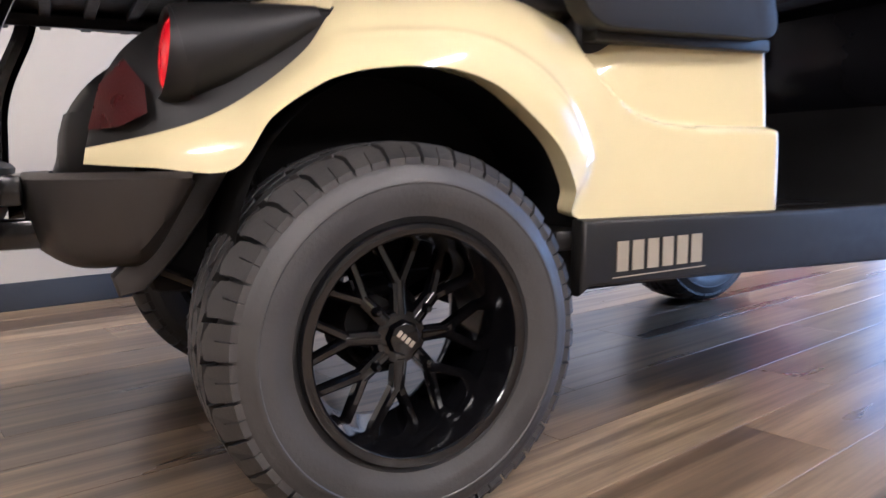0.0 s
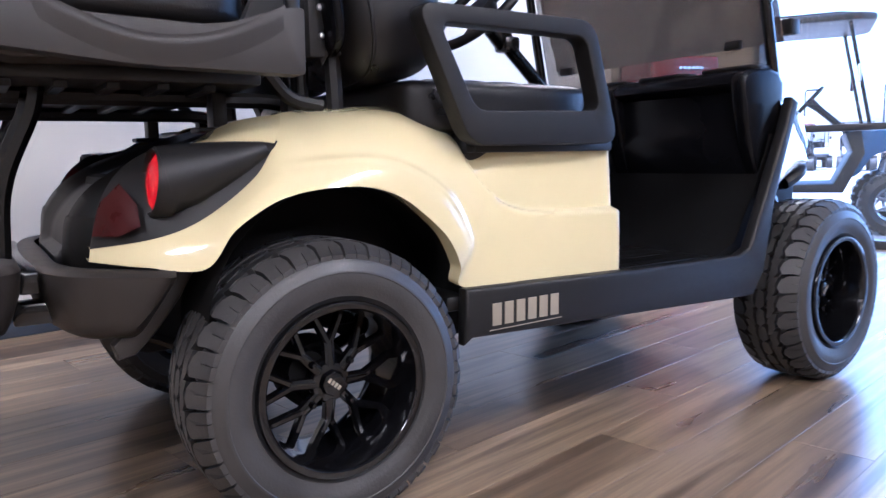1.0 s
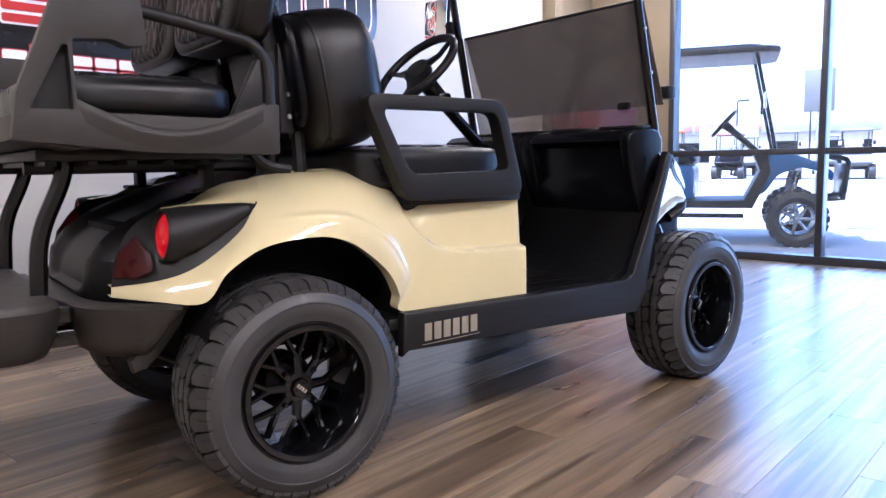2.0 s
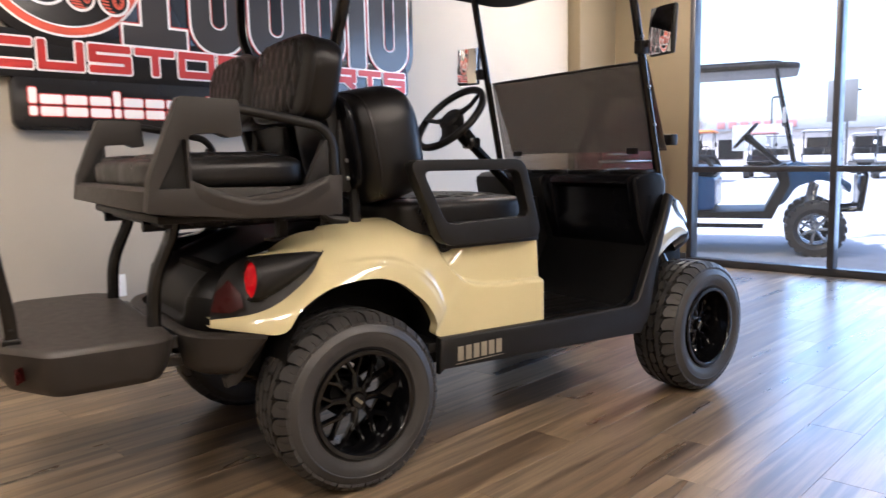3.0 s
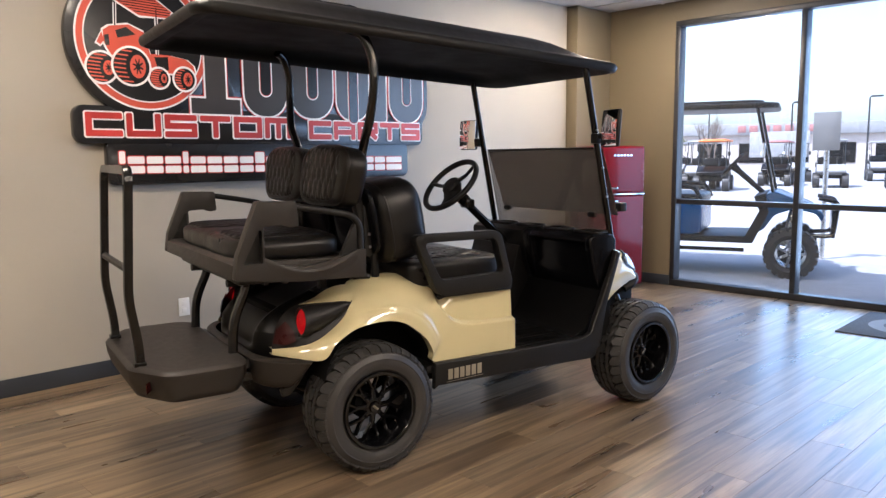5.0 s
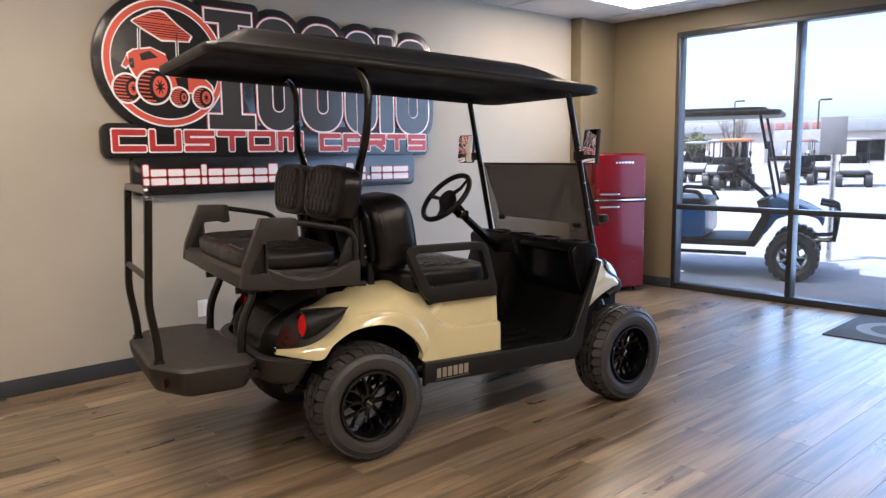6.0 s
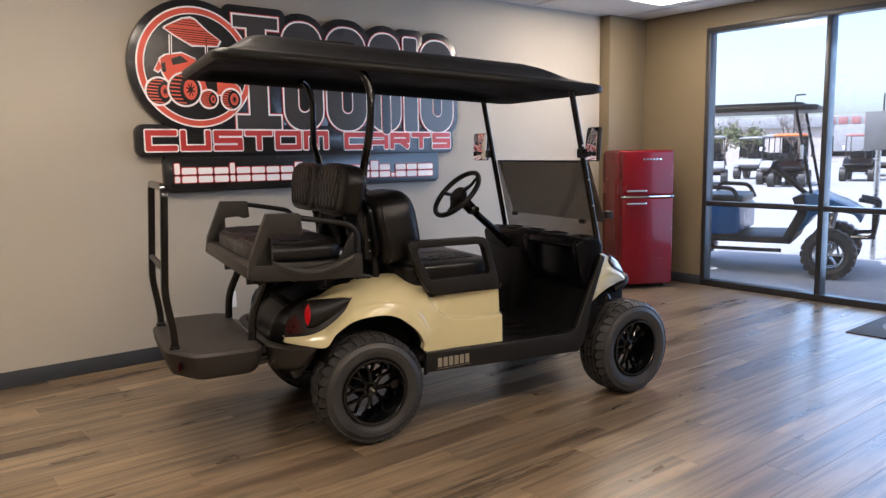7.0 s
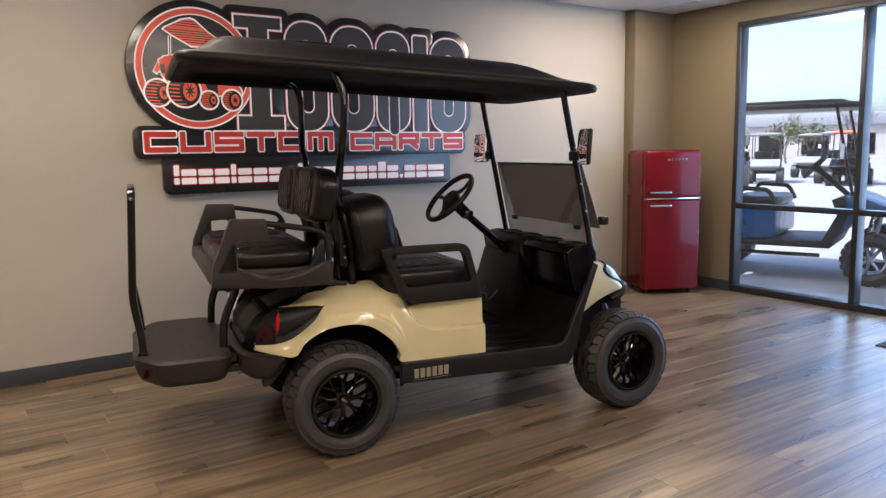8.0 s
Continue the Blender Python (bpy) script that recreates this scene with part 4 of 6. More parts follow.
# black boot and cowl between the fenders
bm = bmesh.new()
prof = spline([(-0.350, 0, 0.44), (-0.358, 0, 0.525), (-0.350, 0, 0.590), (-0.314, 0, 0.644), (-0.257, 0, 0.685), (-0.191, 0, 0.714), (-0.054, 0, 0.757), (0.126, 0, 0.79), (0.25, 0, 0.80)], 40)
rows = []
for p in prof:
    row = []
    for k in range(25):
        v = -1 + k / 12
        fall = max(0.0, abs(v) - 0.5) / 0.5
        dent = 0.036 * (1 - smooth(0.45, 0.72, abs(v))) * smooth(0.50, 0.56, p.z) * (1 - smooth(0.73, 0.79, p.z))
        row.append(Vector((p.x + 0.7 * dent + 0.10 * fall ** 2.2 * (0.4 if p.z > 0.72 else 1.0), v * 0.346, p.z - dent - 0.10 * fall ** 2.2 * (1.0 if p.z > 0.6 else 0.1))))
    rows.append(row)
sheet(bm, rows)
part("rear_cowl", bm, SATIN_BLACK, cart, "rounded black rear cowl")
for s in (-1, 1):
    # an arch over each rear wheel
    out = [(0.09 + 0.262 * math.cos(a), 0.378 + 0.262 * math.sin(a)) for a in [math.pi * k / 20 for k in range(21)]]
    bm = bmesh.new()
    sheet(bm, [[Vector((x, s * 0.545, z)), Vector((x, s * 0.36, z))] for x, z in out])
    part("wheel_well", bm, UNDER, cart, "black wheel well liner")
bm = bmesh.new()
box(bm, (-0.25, -0.36, 0.33), (0.40, 0.36, 0.66), 0.02)
part("engine_cover", bm, UNDER, cart)

# rear bumper: a moulded band round the tail
plan = [(-0.212, -0.530), (-0.222, -0.526), (-0.245, -0.510), (-0.278, -0.485), (-0.312, -0.452), (-0.360, -0.400), (-0.395, -0.300), (-0.408, -0.150), (-0.412, 0.0)]
drop = [0.486, 0.470, 0.434, 0.388, 0.380, 0.376, 0.378, 0.385, 0.385]
half = spline([(p[0], p[1], d) for p, d in zip(plan, drop)], 40)
loop = half + [Vector((p.x, -p.y, p.z)) for p in half[-2::-1]]
rows = []
for p in loop:
    c = Vector((-0.10, 0.0, 0))
    inn = (c - Vector((p.x, p.y, 0)))
    inn.normalize()
    d, zt = p.z, 0.503
    h = zt - d
    row = [Vector((p.x, p.y, zt)) + inn * 0.05, Vector((p.x, p.y, zt)) + inn * 0.010, Vector((p.x, p.y, zt - 0.008))]
    row += [Vector((p.x, p.y, zt - h * f)) + inn * (0.03 * f ** 2) for f in (0.3, 0.5, 0.7, 0.85)]
    row += [Vector((p.x, p.y, d + 0.006)) + inn * 0.042, Vector((p.x, p.y, d)) + inn * 0.055, Vector((p.x, p.y, d + 0.004)) + inn * 0.10]
    rows.append(row)
bm = bmesh.new()
sheet(bm, rows)
part("rear_bumper", bm, GREY_TEX, cart, "charcoal moulded rear bumper", 50)
for s in (-1, 1):
    bm = bmesh.new()
    prism(bm, [(-0.138, 0.512), (-0.200, 0.500), (-0.262, 0.405), (-0.300, 0.368), (-0.292, 0.340), (-0.262, 0.346), (-0.225, 0.382), (-0.180, 0.440)], s * 0.375, s * 0.415, "y", 0.010)
    part("bumper_brace", bm, GREY_TEX, cart, "charcoal lower corner of the bumper")

# ------------------------------------------------ rocker, floor, pillars
def rocker(s):
    bm = bmesh.new()
    out = [(0.330, 0.420), (0.325, 0.305), (0.345, 0.318), (1.255, 0.300), (1.300, 0.362), (1.338, 0.545), (1.434, 0.812), (1.404, 0.826), (1.372, 0.735), (1.235, 0.430), (1.195, 0.413), (0.790, 0.413)]
    prism(bm, out, s * 0.545, s * 0.578, "y", 0.008, 3)
    r = part("rocker_panel", bm, BLACK_TEX, cart, "black sill panel and door pillar")
    # plain upright blocks in place of the maker's name
    for i in range(6):
        bm = bmesh.new()
        x0 = 0.390 + i * 0.0308
        z0 = 0.338 + 0.0005 * i
        prism(bm, [(x0 + 0.002, z0), (x0 + 0.0245, z0), (x0 + 0.0255, z0 + 0.046), (x0 + 0.003, z0 + 0.046)], s * 0.5795, s * 0.5775, "y")
        part("badge_block", bm, SILVER_TRIM, r, "", 0)
    bm = bmesh.new()
    prism(bm, [(0.384, 0.328), (0.578, 0.332), (0.578, 0.3335), (0.384, 0.3295)], s * 0.5795, s * 0.5775, "y")
    part("badge_line", bm, SILVER_TRIM, r, "", 0)


both(rocker)
bm = bmesh.new()
box(bm, (0.30, -0.55, 0.372), (1.24, 0.55, 0.404), 0.008)
part("floor_pan", bm, SATIN_BLACK, cart, "black ribbed floor pan")
bm = bmesh.new()
for i in range(9):
    box(bm, (0.80, -0.50 + i * 0.118, 0.4035), (1.18, -0.45 + i * 0.118, 0.406), 0.001)
part("floor_rib", bm, SATIN_BLACK, cart)

# firewall, dashboard and glove tray
bm = bmesh.new()
prof = [(1.18, 0.405), (1.26, 0.44), (1.33, 0.56), (1.395, 0.70), (1.405, 0.73), (1.43, 0.73), (1.43, 0.38), (1.18, 0.38)]
prism(bm, prof, -0.512, 0.512, "y", 0.006)
part("firewall", bm, UNDER, cart, "dull black firewall")
bm = bmesh.new()
prism(bm, [(1.205, 0.412), (1.222, 0.60), (1.290, 0.80), (1.40, 0.80), (1.40, 0.42)], 0.062, 0.505, "y", 0.012)
part("kick_panel", bm, SATIN_BLACK, cart, "black knee panel under the steering column")


def dash_profile(hollow):
    """Side view of the dashboard shell; hollow: with the open tray under its lip."""
    low = [(1.294, 0.858), (1.326, 0.846), (1.340, 0.742), (1.326, 0.706)] if hollow else [(1.298, 0.800), (1.318, 0.712)]
    return [(1.47, 0.60), (1.47, 0.872), (1.445, 0.902), (1.392, 0.913), (1.318, 0.904), (1.290, 0.886), (1.285, 0.866)] + low + [(1.356, 0.622), (1.37, 0.60)]


bm = bmesh.new()
prism(bm, dash_profile(False), 0.031, 0.508, "y", 0.012, 3)
part("dashboard", bm, SATIN_BLACK, cart, "black moulded dashboard on the driver's side")
bm = bmesh.new()
prism(bm, dash_profile(False), -0.508, -0.462, "y", 0.012, 3)
prism(bm, dash_profile(True), -0.470, -0.030, "y", 0.006, 2)
prism(bm, dash_profile(False), -0.036, 0.030, "y", 0.012, 3)
part("glove_tray", bm, BLACK_BODY, cart, "glossy black passenger dashboard with an open tray")
bm = bmesh.new()
for i in range(4):
    y = -0.42 + i * 0.24
    tube(bm, rounded([(1.33, y - 0.09, 0.910), (1.43, y - 0.07, 0.911), (1.43, y + 0.07, 0.911), (1.33, y + 0.09, 0.910)], 0.03, 4, True), 0.007, 6, True)
part("cup_holder", bm, BLACK_TEX, cart)

# pedals
for y in (0.18, 0.34):
    bm = bmesh.new()
    box(bm, (1.12, y - 0.035, 0.46), (1.14, y + 0.035, 0.56), 0.006, 2, pose(0, 0, 0, 0, 0, 0))
    tube(bm, [(1.14, y, 0.50), (1.20, y, 0.55), (1.26, y, 0.60)], 0.010, 8)
    part("pedal", bm, BLACK_TEX, cart)

# steering
bm = bmesh.new()
c = Vector((0.915, 0.185, 1.146))
tilt = Vector((0.72, 0.03, -0.69)).normalized()
q = tilt.to_track_quat("Y", "X").to_matrix().to_4x4()
M = Matrix.Translation(c) @ q
ring = [M @ Vector((0.170 * math.cos(a), 0, 0.170 * math.sin(a))) for a in [2 * math.pi * k / 48 for k in range(48)]]
tube(bm, ring, 0.0155, 10, True)
steer = part("steering_wheel", bm, BLACK_TEX, cart, "black three-spoke steering wheel")
bm = bmesh.new()
for a in (90, 210, 330):
    a = radians(a)
    tube(bm, [M @ Vector((0.03 * math.cos(a), 0.01, 0.03 * math.sin(a))), M @ Vector((0.10 * math.cos(a), 0.015, 0.10 * math.sin(a))), M @ Vector((0.168 * math.cos(a), 0, 0.168 * math.sin(a)))], [0.040, 0.028, 0.024], 8, flat=0.35)
lathe(bm, [(0.0, -0.012), (0.046, -0.010), (0.056, 0.0), (0.052, 0.03), (0.03, 0.06), (0.03, 0.12)], 24, M)
part("steering_hub", bm, BLACK_TEX, steer)
bm = bmesh.new()
col_end = Vector((1.31, 0.205, 0.80))
tube(bm, [c + tilt * 0.08, c + tilt * 0.14, c + tilt * 0.16, col_end], [0.035, 0.035, 0.022, 0.024], 14)
box(bm, (c.x + 0.08, c.y - 0.035, c.z - 0.13), (c.x + 0.14, c.y + 0.035, c.z - 0.08), 0.012)
part("steering_column", bm, BLACK_METAL, cart)

# ------------------------------------------------ front cowl
NOSE = 14


def nose_line(f):
    """Lower edge, shoulder and middle of the front cowl, from the screen to the nose."""
    lower = Vector((1.337, -0.553, 0.547)).lerp(Vector((1.662, -0.455, 0.640)), f) + Vector((0, 0, 0.02 * math.sin(math.pi * f)))
    edge = Vector((1.447, -0.518, 0.822)).lerp(Vector((1.668, -0.445, 0.672)), f) + Vector((0.018, -0.010, 0.020)) * math.sin(math.pi * f)
    mid = Vector((1.470, 0.0, 0.868)).lerp(Vector((1.775, 0.0, 0.690)), f) + Vector((0.02, 0, 0.040)) * math.sin(math.pi * f)
    return lower, edge, mid


rows = []
for i in range(NOSE + 1):
    lower, edge, mid = nose_line(i / NOSE)
    half = [lower + Vector((0, 0.03, 0)), lower] + [lower.lerp(edge, g) + Vector((0, -0.014 * math.sin(math.pi * g), 0)) for g in (0.2, 0.4, 0.6, 0.8, 0.93)]
    for g in (0.02, 0.07, 0.15, 0.3, 0.5, 0.7, 0.85):
        p = edge.lerp(mid, g)
        p.z += 0.018 * math.sin(math.pi * min(1, g * 1.0))
        half.append(p)
    rows.append(half + [mid] + [Vector((p.x, -p.y, p.z)) for p in reversed(half)])
bm = bmesh.new()
sheet(bm, rows)
cowl = part("front_cowl", bm, CREAM, cart, "glossy cream front cowl", 60)
for s in (-1, 1):
    # a long lens along the shoulder, wider towards the nose, in a black surround
    for name, f0, f1, wide, deep, mat, label in (("headlight_bezel", 0.24, 0.96, 0.86, 0.003, BLACK_BODY, "black headlight surround"),
                                                  ("headlight", 0.29, 0.93, 0.70, 0.007, HEADLAMP, "silvery headlight lens")):
        bm = bmesh.new()
        rows = []
        for i in range(13):
            f = f0 + (f1 - f0) * i / 12
            lower, edge, mid = nose_line(f)
            w = wide * math.sin(math.pi * (0.08 + 0.84 * i / 12)) ** 0.6
            out = Vector((0.4, -0.8, 0.45)).normalized() * deep
            side = [lower.lerp(edge, 1 - 0.36 * w) + Vector((0, -0.013 * w, 0)), lower.lerp(edge, 1 - 0.16 * w) + Vector((0, -0.008, 0)), edge.copy(), edge.lerp(mid, 0.10 * w) + Vector((0, 0, 0.006)), edge.lerp(mid, 0.20 * w) + Vector((0, 0, 0.011))]
            rows.append([Vector((p.x, -s * p.y, p.z)) for p in [q + out for q in side]])
        sheet(bm, rows, 0.003)
        part(name, bm, mat, cowl, label, 60)
bm = bmesh.new()
tube(bm, rounded([(1.64, -0.40, 0.585), (1.69, -0.42, 0.615), (1.735, -0.38, 0.640), (1.80, -0.2, 0.64), (1.80, 0.2, 0.64), (1.735, 0.38, 0.640), (1.69, 0.42, 0.615), (1.64, 0.40, 0.585)], 0.05), 0.030, 10, flat=0.8)
part("front_bumper", bm, BLACK_TEX, cart, "black front bumper")

# underbody, axles and springs
bm = bmesh.new()
box(bm, (0.25, -0.30, 0.25), (1.50, 0.30, 0.375), 0.02)
box(bm, (1.42, -0.40, 0.36), (1.72, 0.40, 0.62), 0.03)
part("chassis", bm, UNDER, cart, "dark steel chassis")
bm = bmesh.new()
tube(bm, [(0.02, -0.50, 0.29), (0.02, 0.50, 0.29)], 0.038, 14)
pillow(bm, (-0.10, -0.13, 0.19), (0.14, 0.13, 0.40), 3, 6)
part("rear_axle", bm, UNDER, cart)
for s in (-1, 1):
    bm = bmesh.new()
    tube(bm, [(1.62, s * 0.28, 0.34), (1.65, s * 0.46, 0.29)], 0.022, 8)
    tube(bm, [(1.55, s * 0.28, 0.36), (1.65, s * 0.46, 0.29)], 0.018, 8)
    tube(bm, [(1.66, s * 0.44, 0.30), (1.58, s * 0.36, 0.60)], 0.030, 10)
    part("front_suspension", bm, BLACK_METAL, cart)
for s in (-1, 1):
    bm = bmesh.new()
    tube(bm, [(-0.30, s * 0.36, 0.40), (0.02, s * 0.38, 0.25), (0.34, s * 0.36, 0.38)], 0.022, 8, flat=0.5)
    tube(bm, [(-0.06, s * 0.36, 0.30), (-0.14, s * 0.34, 0.60)], 0.026, 10)
    part("rear_spring", bm, BLACK_METAL, cart)

# ------------------------------------------------ seats
def groove(u, w):
    """Depth of the stitching of a diamond quilt, one at a seam."""
    d = min(abs((u + w) % 1 - 0.5), abs((u - w) % 1 - 0.5))
    return math.exp(-(d / 0.13) ** 2)


def quilt(bm, y0):
    """Stitches diamonds into the top of a cushion panel."""
    top = max(v.co.z for v in bm.verts) - 0.012
    for v in bm.verts:
        if v.co.z > top:
            v.co.z -= 0.006 * groove((v.co.y - y0) / 0.065, v.co.x / 0.10)


def piping_line(w, z0, z1, x, power):
    """The rounded outline of a pad's face."""
    mid, half_z = (z0 + z1) / 2, (z1 - z0) / 2
    line = []
    for i in range(56):
        c, d = math.cos(2 * math.pi * i / 56), math.sin(2 * math.pi * i / 56)
        line.append(Vector((x, w * math.copysign(abs(c) ** (2 / power), c), mid + half_z * math.copysign(abs(d) ** (2 / power), d))))
    return line


bm = bmesh.new()
box(bm, (0.02, -0.345, 0.66), (0.40, 0.345, 0.742), 0.02, 3)
box(bm, (0.39, -0.488, 0.66), (0.80, 0.488, 0.742), 0.02, 3)
part("seat_pod", bm, BLACK_TEX, cart, "black seat base")
for s in (-1, 1):
    bm = bmesh.new()
    box(bm, (0.392, s * 0.49, 0.690), (0.778, s * 0.528, 0.7115), 0.004)
    part("seat_trim", bm, BLACK_TEX, cart)
bm = bmesh.new()
pillow(bm, (0.26, -0.475, 0.725), (0.80, 0.475, 0.848), 8, 16)
bench = part("seat_cushion", bm, VINYL, cart, "quilted black vinyl front bench cushion", 60)
for s in (-1, 1):
    bm = bmesh.new()
    pillow(bm, (0.33, s * 0.235 - 0.16, 0.825), (0.735, s * 0.235 + 0.16, 0.8555), 5, 48)
    quilt(bm, s * 0.235)
    part("quilted_panel", bm, VINYL, bench, "", 60)
for s in (-1, 1):
    bm = bmesh.new()
    pillow(bm, (-0.108, -0.229, -0.015), (0.150, 0.229, 0.356), 3.5, 24, pose(0.268, s * 0.245, 0.853, 0, -10, 0))
    pad = part("front_backrest", bm, VINYL, cart, "black vinyl front backrest pad", 60)
    bm = bmesh.new()
    pillow(bm, (-0.018, -0.205, 0.02), (0.018, 0.205, 0.318), 4.5, 12, pose(0.155, s * 0.245, 0.862, 0, -10, 0))
    part("backrest_shell", bm, BLACK_BODY, pad, "smooth black back shell", 60)
    bm = bmesh.new()
    tube(bm, [pose(0.268, s * 0.245, 0.853, 0, -10, 0) @ p for p in piping_line(0.220, -0.006, 0.348, -0.052, 3.5)], 0.004, 6, closed=True)
    part("piping", bm, VINYL, pad, "", 60)
for s in (-1, 1):
    bm = bmesh.new()
    tube(bm, rounded([(0.165, s * 0.355, 0.73), (0.155, s * 0.355, 0.98), (0.09, s * 0.355, 1.22)], 0.05), 0.018, 8)
    box(bm, (0.092, min(s * 0.33, s * 0.40), 0.88), (0.128, max(s * 0.33, s * 0.40), 1.10), 0.008, 2)
    box(bm, (0.110, min(s * 0.33, s * 0.385), 0.89), (0.20, max(s * 0.33, s * 0.385), 0.96), 0.006, 2)
    plate = part("backrest_bracket", bm, BLACK_TEX, cart, "black bolted bracket behind the front backrest")
    for x, z in ((0.112, 1.052), (0.116, 0.976), (0.118, 0.922)):
        bm = bmesh.new()
        lathe(bm, [(0.0, -0.005), (0.005, -0.004), (0.0065, 0.0), (0.0065, 0.004)], 10, pose(x, s * 0.4005, z, 0, 0, 0 if s < 0 else 180))
        part("bolt", bm, STEEL, plate)


def hip_restraint(s):
    bm = bmesh.new()
    outer = soft2([(0.240, 0.974), (0.694, 0.971), (0.768, 0.706), (0.362, 0.703)], 0.045, 5)
    inner = soft2([(0.292, 0.939), (0.668, 0.936), (0.712, 0.778), (0.376, 0.772)], 0.03, 5)
    holed(bm, outer, [inner], s * 0.510, s * 0.558, "y", 0.017)
    part("hip_restraint", bm, BLACK_TEX, cart, "black moulded hip restraint loop", 50)


both(hip_restraint)

# rear seat kit
def seat_side(s):
    bm = bmesh.new()
    outer = soft2([(-0.512, 0.856), (-0.500, 0.945), (-0.420, 1.142), (-0.270, 1.137), (-0.262, 1.045), (-0.298, 1.040), (-0.326, 1.052), (-0.400, 1.048), (-0.398, 0.916), (-0.250, 0.885),
                   (-0.107, 0.905), (-0.022, 0.934), (0.018, 0.938), (0.016, 0.826), (-0.266, 0.832)], 0.008, 3)
    pocket = soft2([(-0.480, 0.914), (-0.418, 1.036), (-0.408, 1.036), (-0.405, 0.914)], 0.004, 3)
    holed(bm, outer, [pocket], s * 0.515, s * 0.560, "y", 0.006)
    side = part("seat_side", bm, GREY_TEX, cart, "charcoal moulded rear armrest and side panel", 50)
    bm = bmesh.new()
    rows = []
    for i in range(25):
        f = i / 24
        x = -0.40 + 0.385 * f
        z = 0.925 - 0.058 * math.sin(math.pi * f) + 0.005 * f
        h = 0.009 * math.sin(math.pi * f) ** 0.5
        rows.append([Vector((x, s * 0.559, z + 0.010)), Vector((x, s * (0.559 + h), z + 0.002)), Vector((x, s * (0.559 + h), z - 0.008)), Vector((x, s * 0.559, z - 0.040))])
    sheet(bm, rows)
    part("moulded_rib", bm, GREY_TEX, side, smooth=60)
    bm = bmesh.new()
    prism(bm, [(-0.484, 0.911), (-0.420, 1.040), (-0.404, 1.040), (-0.402, 0.911)], s * 0.520, s * 0.530, "y")
    part("pocket_web", bm, BLACK_TEX, side, "black recessed web")
    bm = bmesh.new()
    tube(bm, rounded([(-0.290, s * 0.537, 1.120), (-0.150, s * 0.537, 1.096), (-0.030, s * 0.537, 1.072), (0.004, s * 0.537, 1.030), (0.006, s * 0.537, 0.915)], 0.045, 5), 0.0135, 10)
    part("arm_tube", bm, BLACK_TEX, side, "slim black armrest tube")
    bm = bmesh.new()
    prism(bm, [(-0.050, 0.918), (-0.012, 0.930), (-0.014, 1.035), (-0.024, 1.035), (-0.085, 0.912)], s * 0.517, s * 0.545, "y", 0.004)
    part("corner_web", bm, BLACK_TEX, side)


both(seat_side)
bm = bmesh.new()
pillow(bm, (-0.475, -0.50, 0.898), (-0.02, 0.50, 1.000), 5, 14)
bench = part("rear_cushion", bm, VINYL, cart, "quilted black vinyl rear seat cushion", 60)
for s in (-1, 1):
    bm = bmesh.new()
    pillow(bm, (-0.445, s * 0.25 - 0.18, 0.975), (-0.08, s * 0.25 + 0.18, 1.008), 5, 48)
    quilt(bm, s * 0.25)
    part("quilted_panel", bm, VINYL, bench, "", 60)


def lobe_shape(bm, m, s, stitched=False):
    """Narrows a backrest pad to its foot and arches its top; stitches tall diamonds into its face."""
    back = m.inverted()
    for v in bm.verts:
        p = back @ v.co
        f = p.z / 0.25
        if p.y * s > 0:
            p.y *= 0.88 + 0.12 * smooth(0.0, 0.75, f)
        p.z -= 0.024 * abs(p.y / 0.245) ** 3 * smooth(0.45, 1.0, f)
        if stitched and p.x < -0.03:
            p.x += 0.006 * groove(p.y / 0.052, p.z / 0.125)
        v.co = m @ p


bm = bmesh.new()
prism(bm, [(-0.512, 0.858), (-0.506, 0.908), (-0.490, 0.918), (-0.02, 0.905), (-0.02, 0.86), (-0.30, 0.842), (-0.42, 0.838)], -0.516, 0.516, "y", 0.008)
part("rear_seat_base", bm, GREY_TEX, cart, "charcoal rear seat pan")
for s in (-1, 1):
    bm = bmesh.new()
    m = pose(0.008, s * 0.238, 1.098, 0, 8, 0)
    pillow(bm, (-0.060, -0.250, -0.005), (0.060, 0.250, 0.252), 5.0, 20, m)
    lobe_shape(bm, m, s)
    lobe = part("rear_backrest", bm, VINYL, cart, "quilted black vinyl rear backrest lobe", 60)
    bm = bmesh.new()
    pillow(bm, (-0.070, -0.185, 0.014), (-0.02, 0.185, 0.240), 5, 56, m)
    lobe_shape(bm, m, s, True)
    part("quilted_panel", bm, VINYL, lobe, "", 60)
    bm = bmesh.new()
    tube(bm, [m @ p for p in piping_line(0.243, -0.003, 0.250, -0.036, 5.0)], 0.0042, 6, closed=True)
    lobe_shape(bm, m, s)
    part("piping", bm, VINYL, lobe, "", 60)
for s in (-1, 1):
    bm = bmesh.new()
    prism(bm, [(0.052, 1.135), (0.078, 1.19), (0.108, 1.12), (0.148, 0.90), (0.125, 0.865), (0.110, 0.90)], s * 0.34, s * 0.385, "y", 0.006)
    part("lobe_bracket", bm, BLACK_TEX, cart, "black panel carrying the rear backrest")

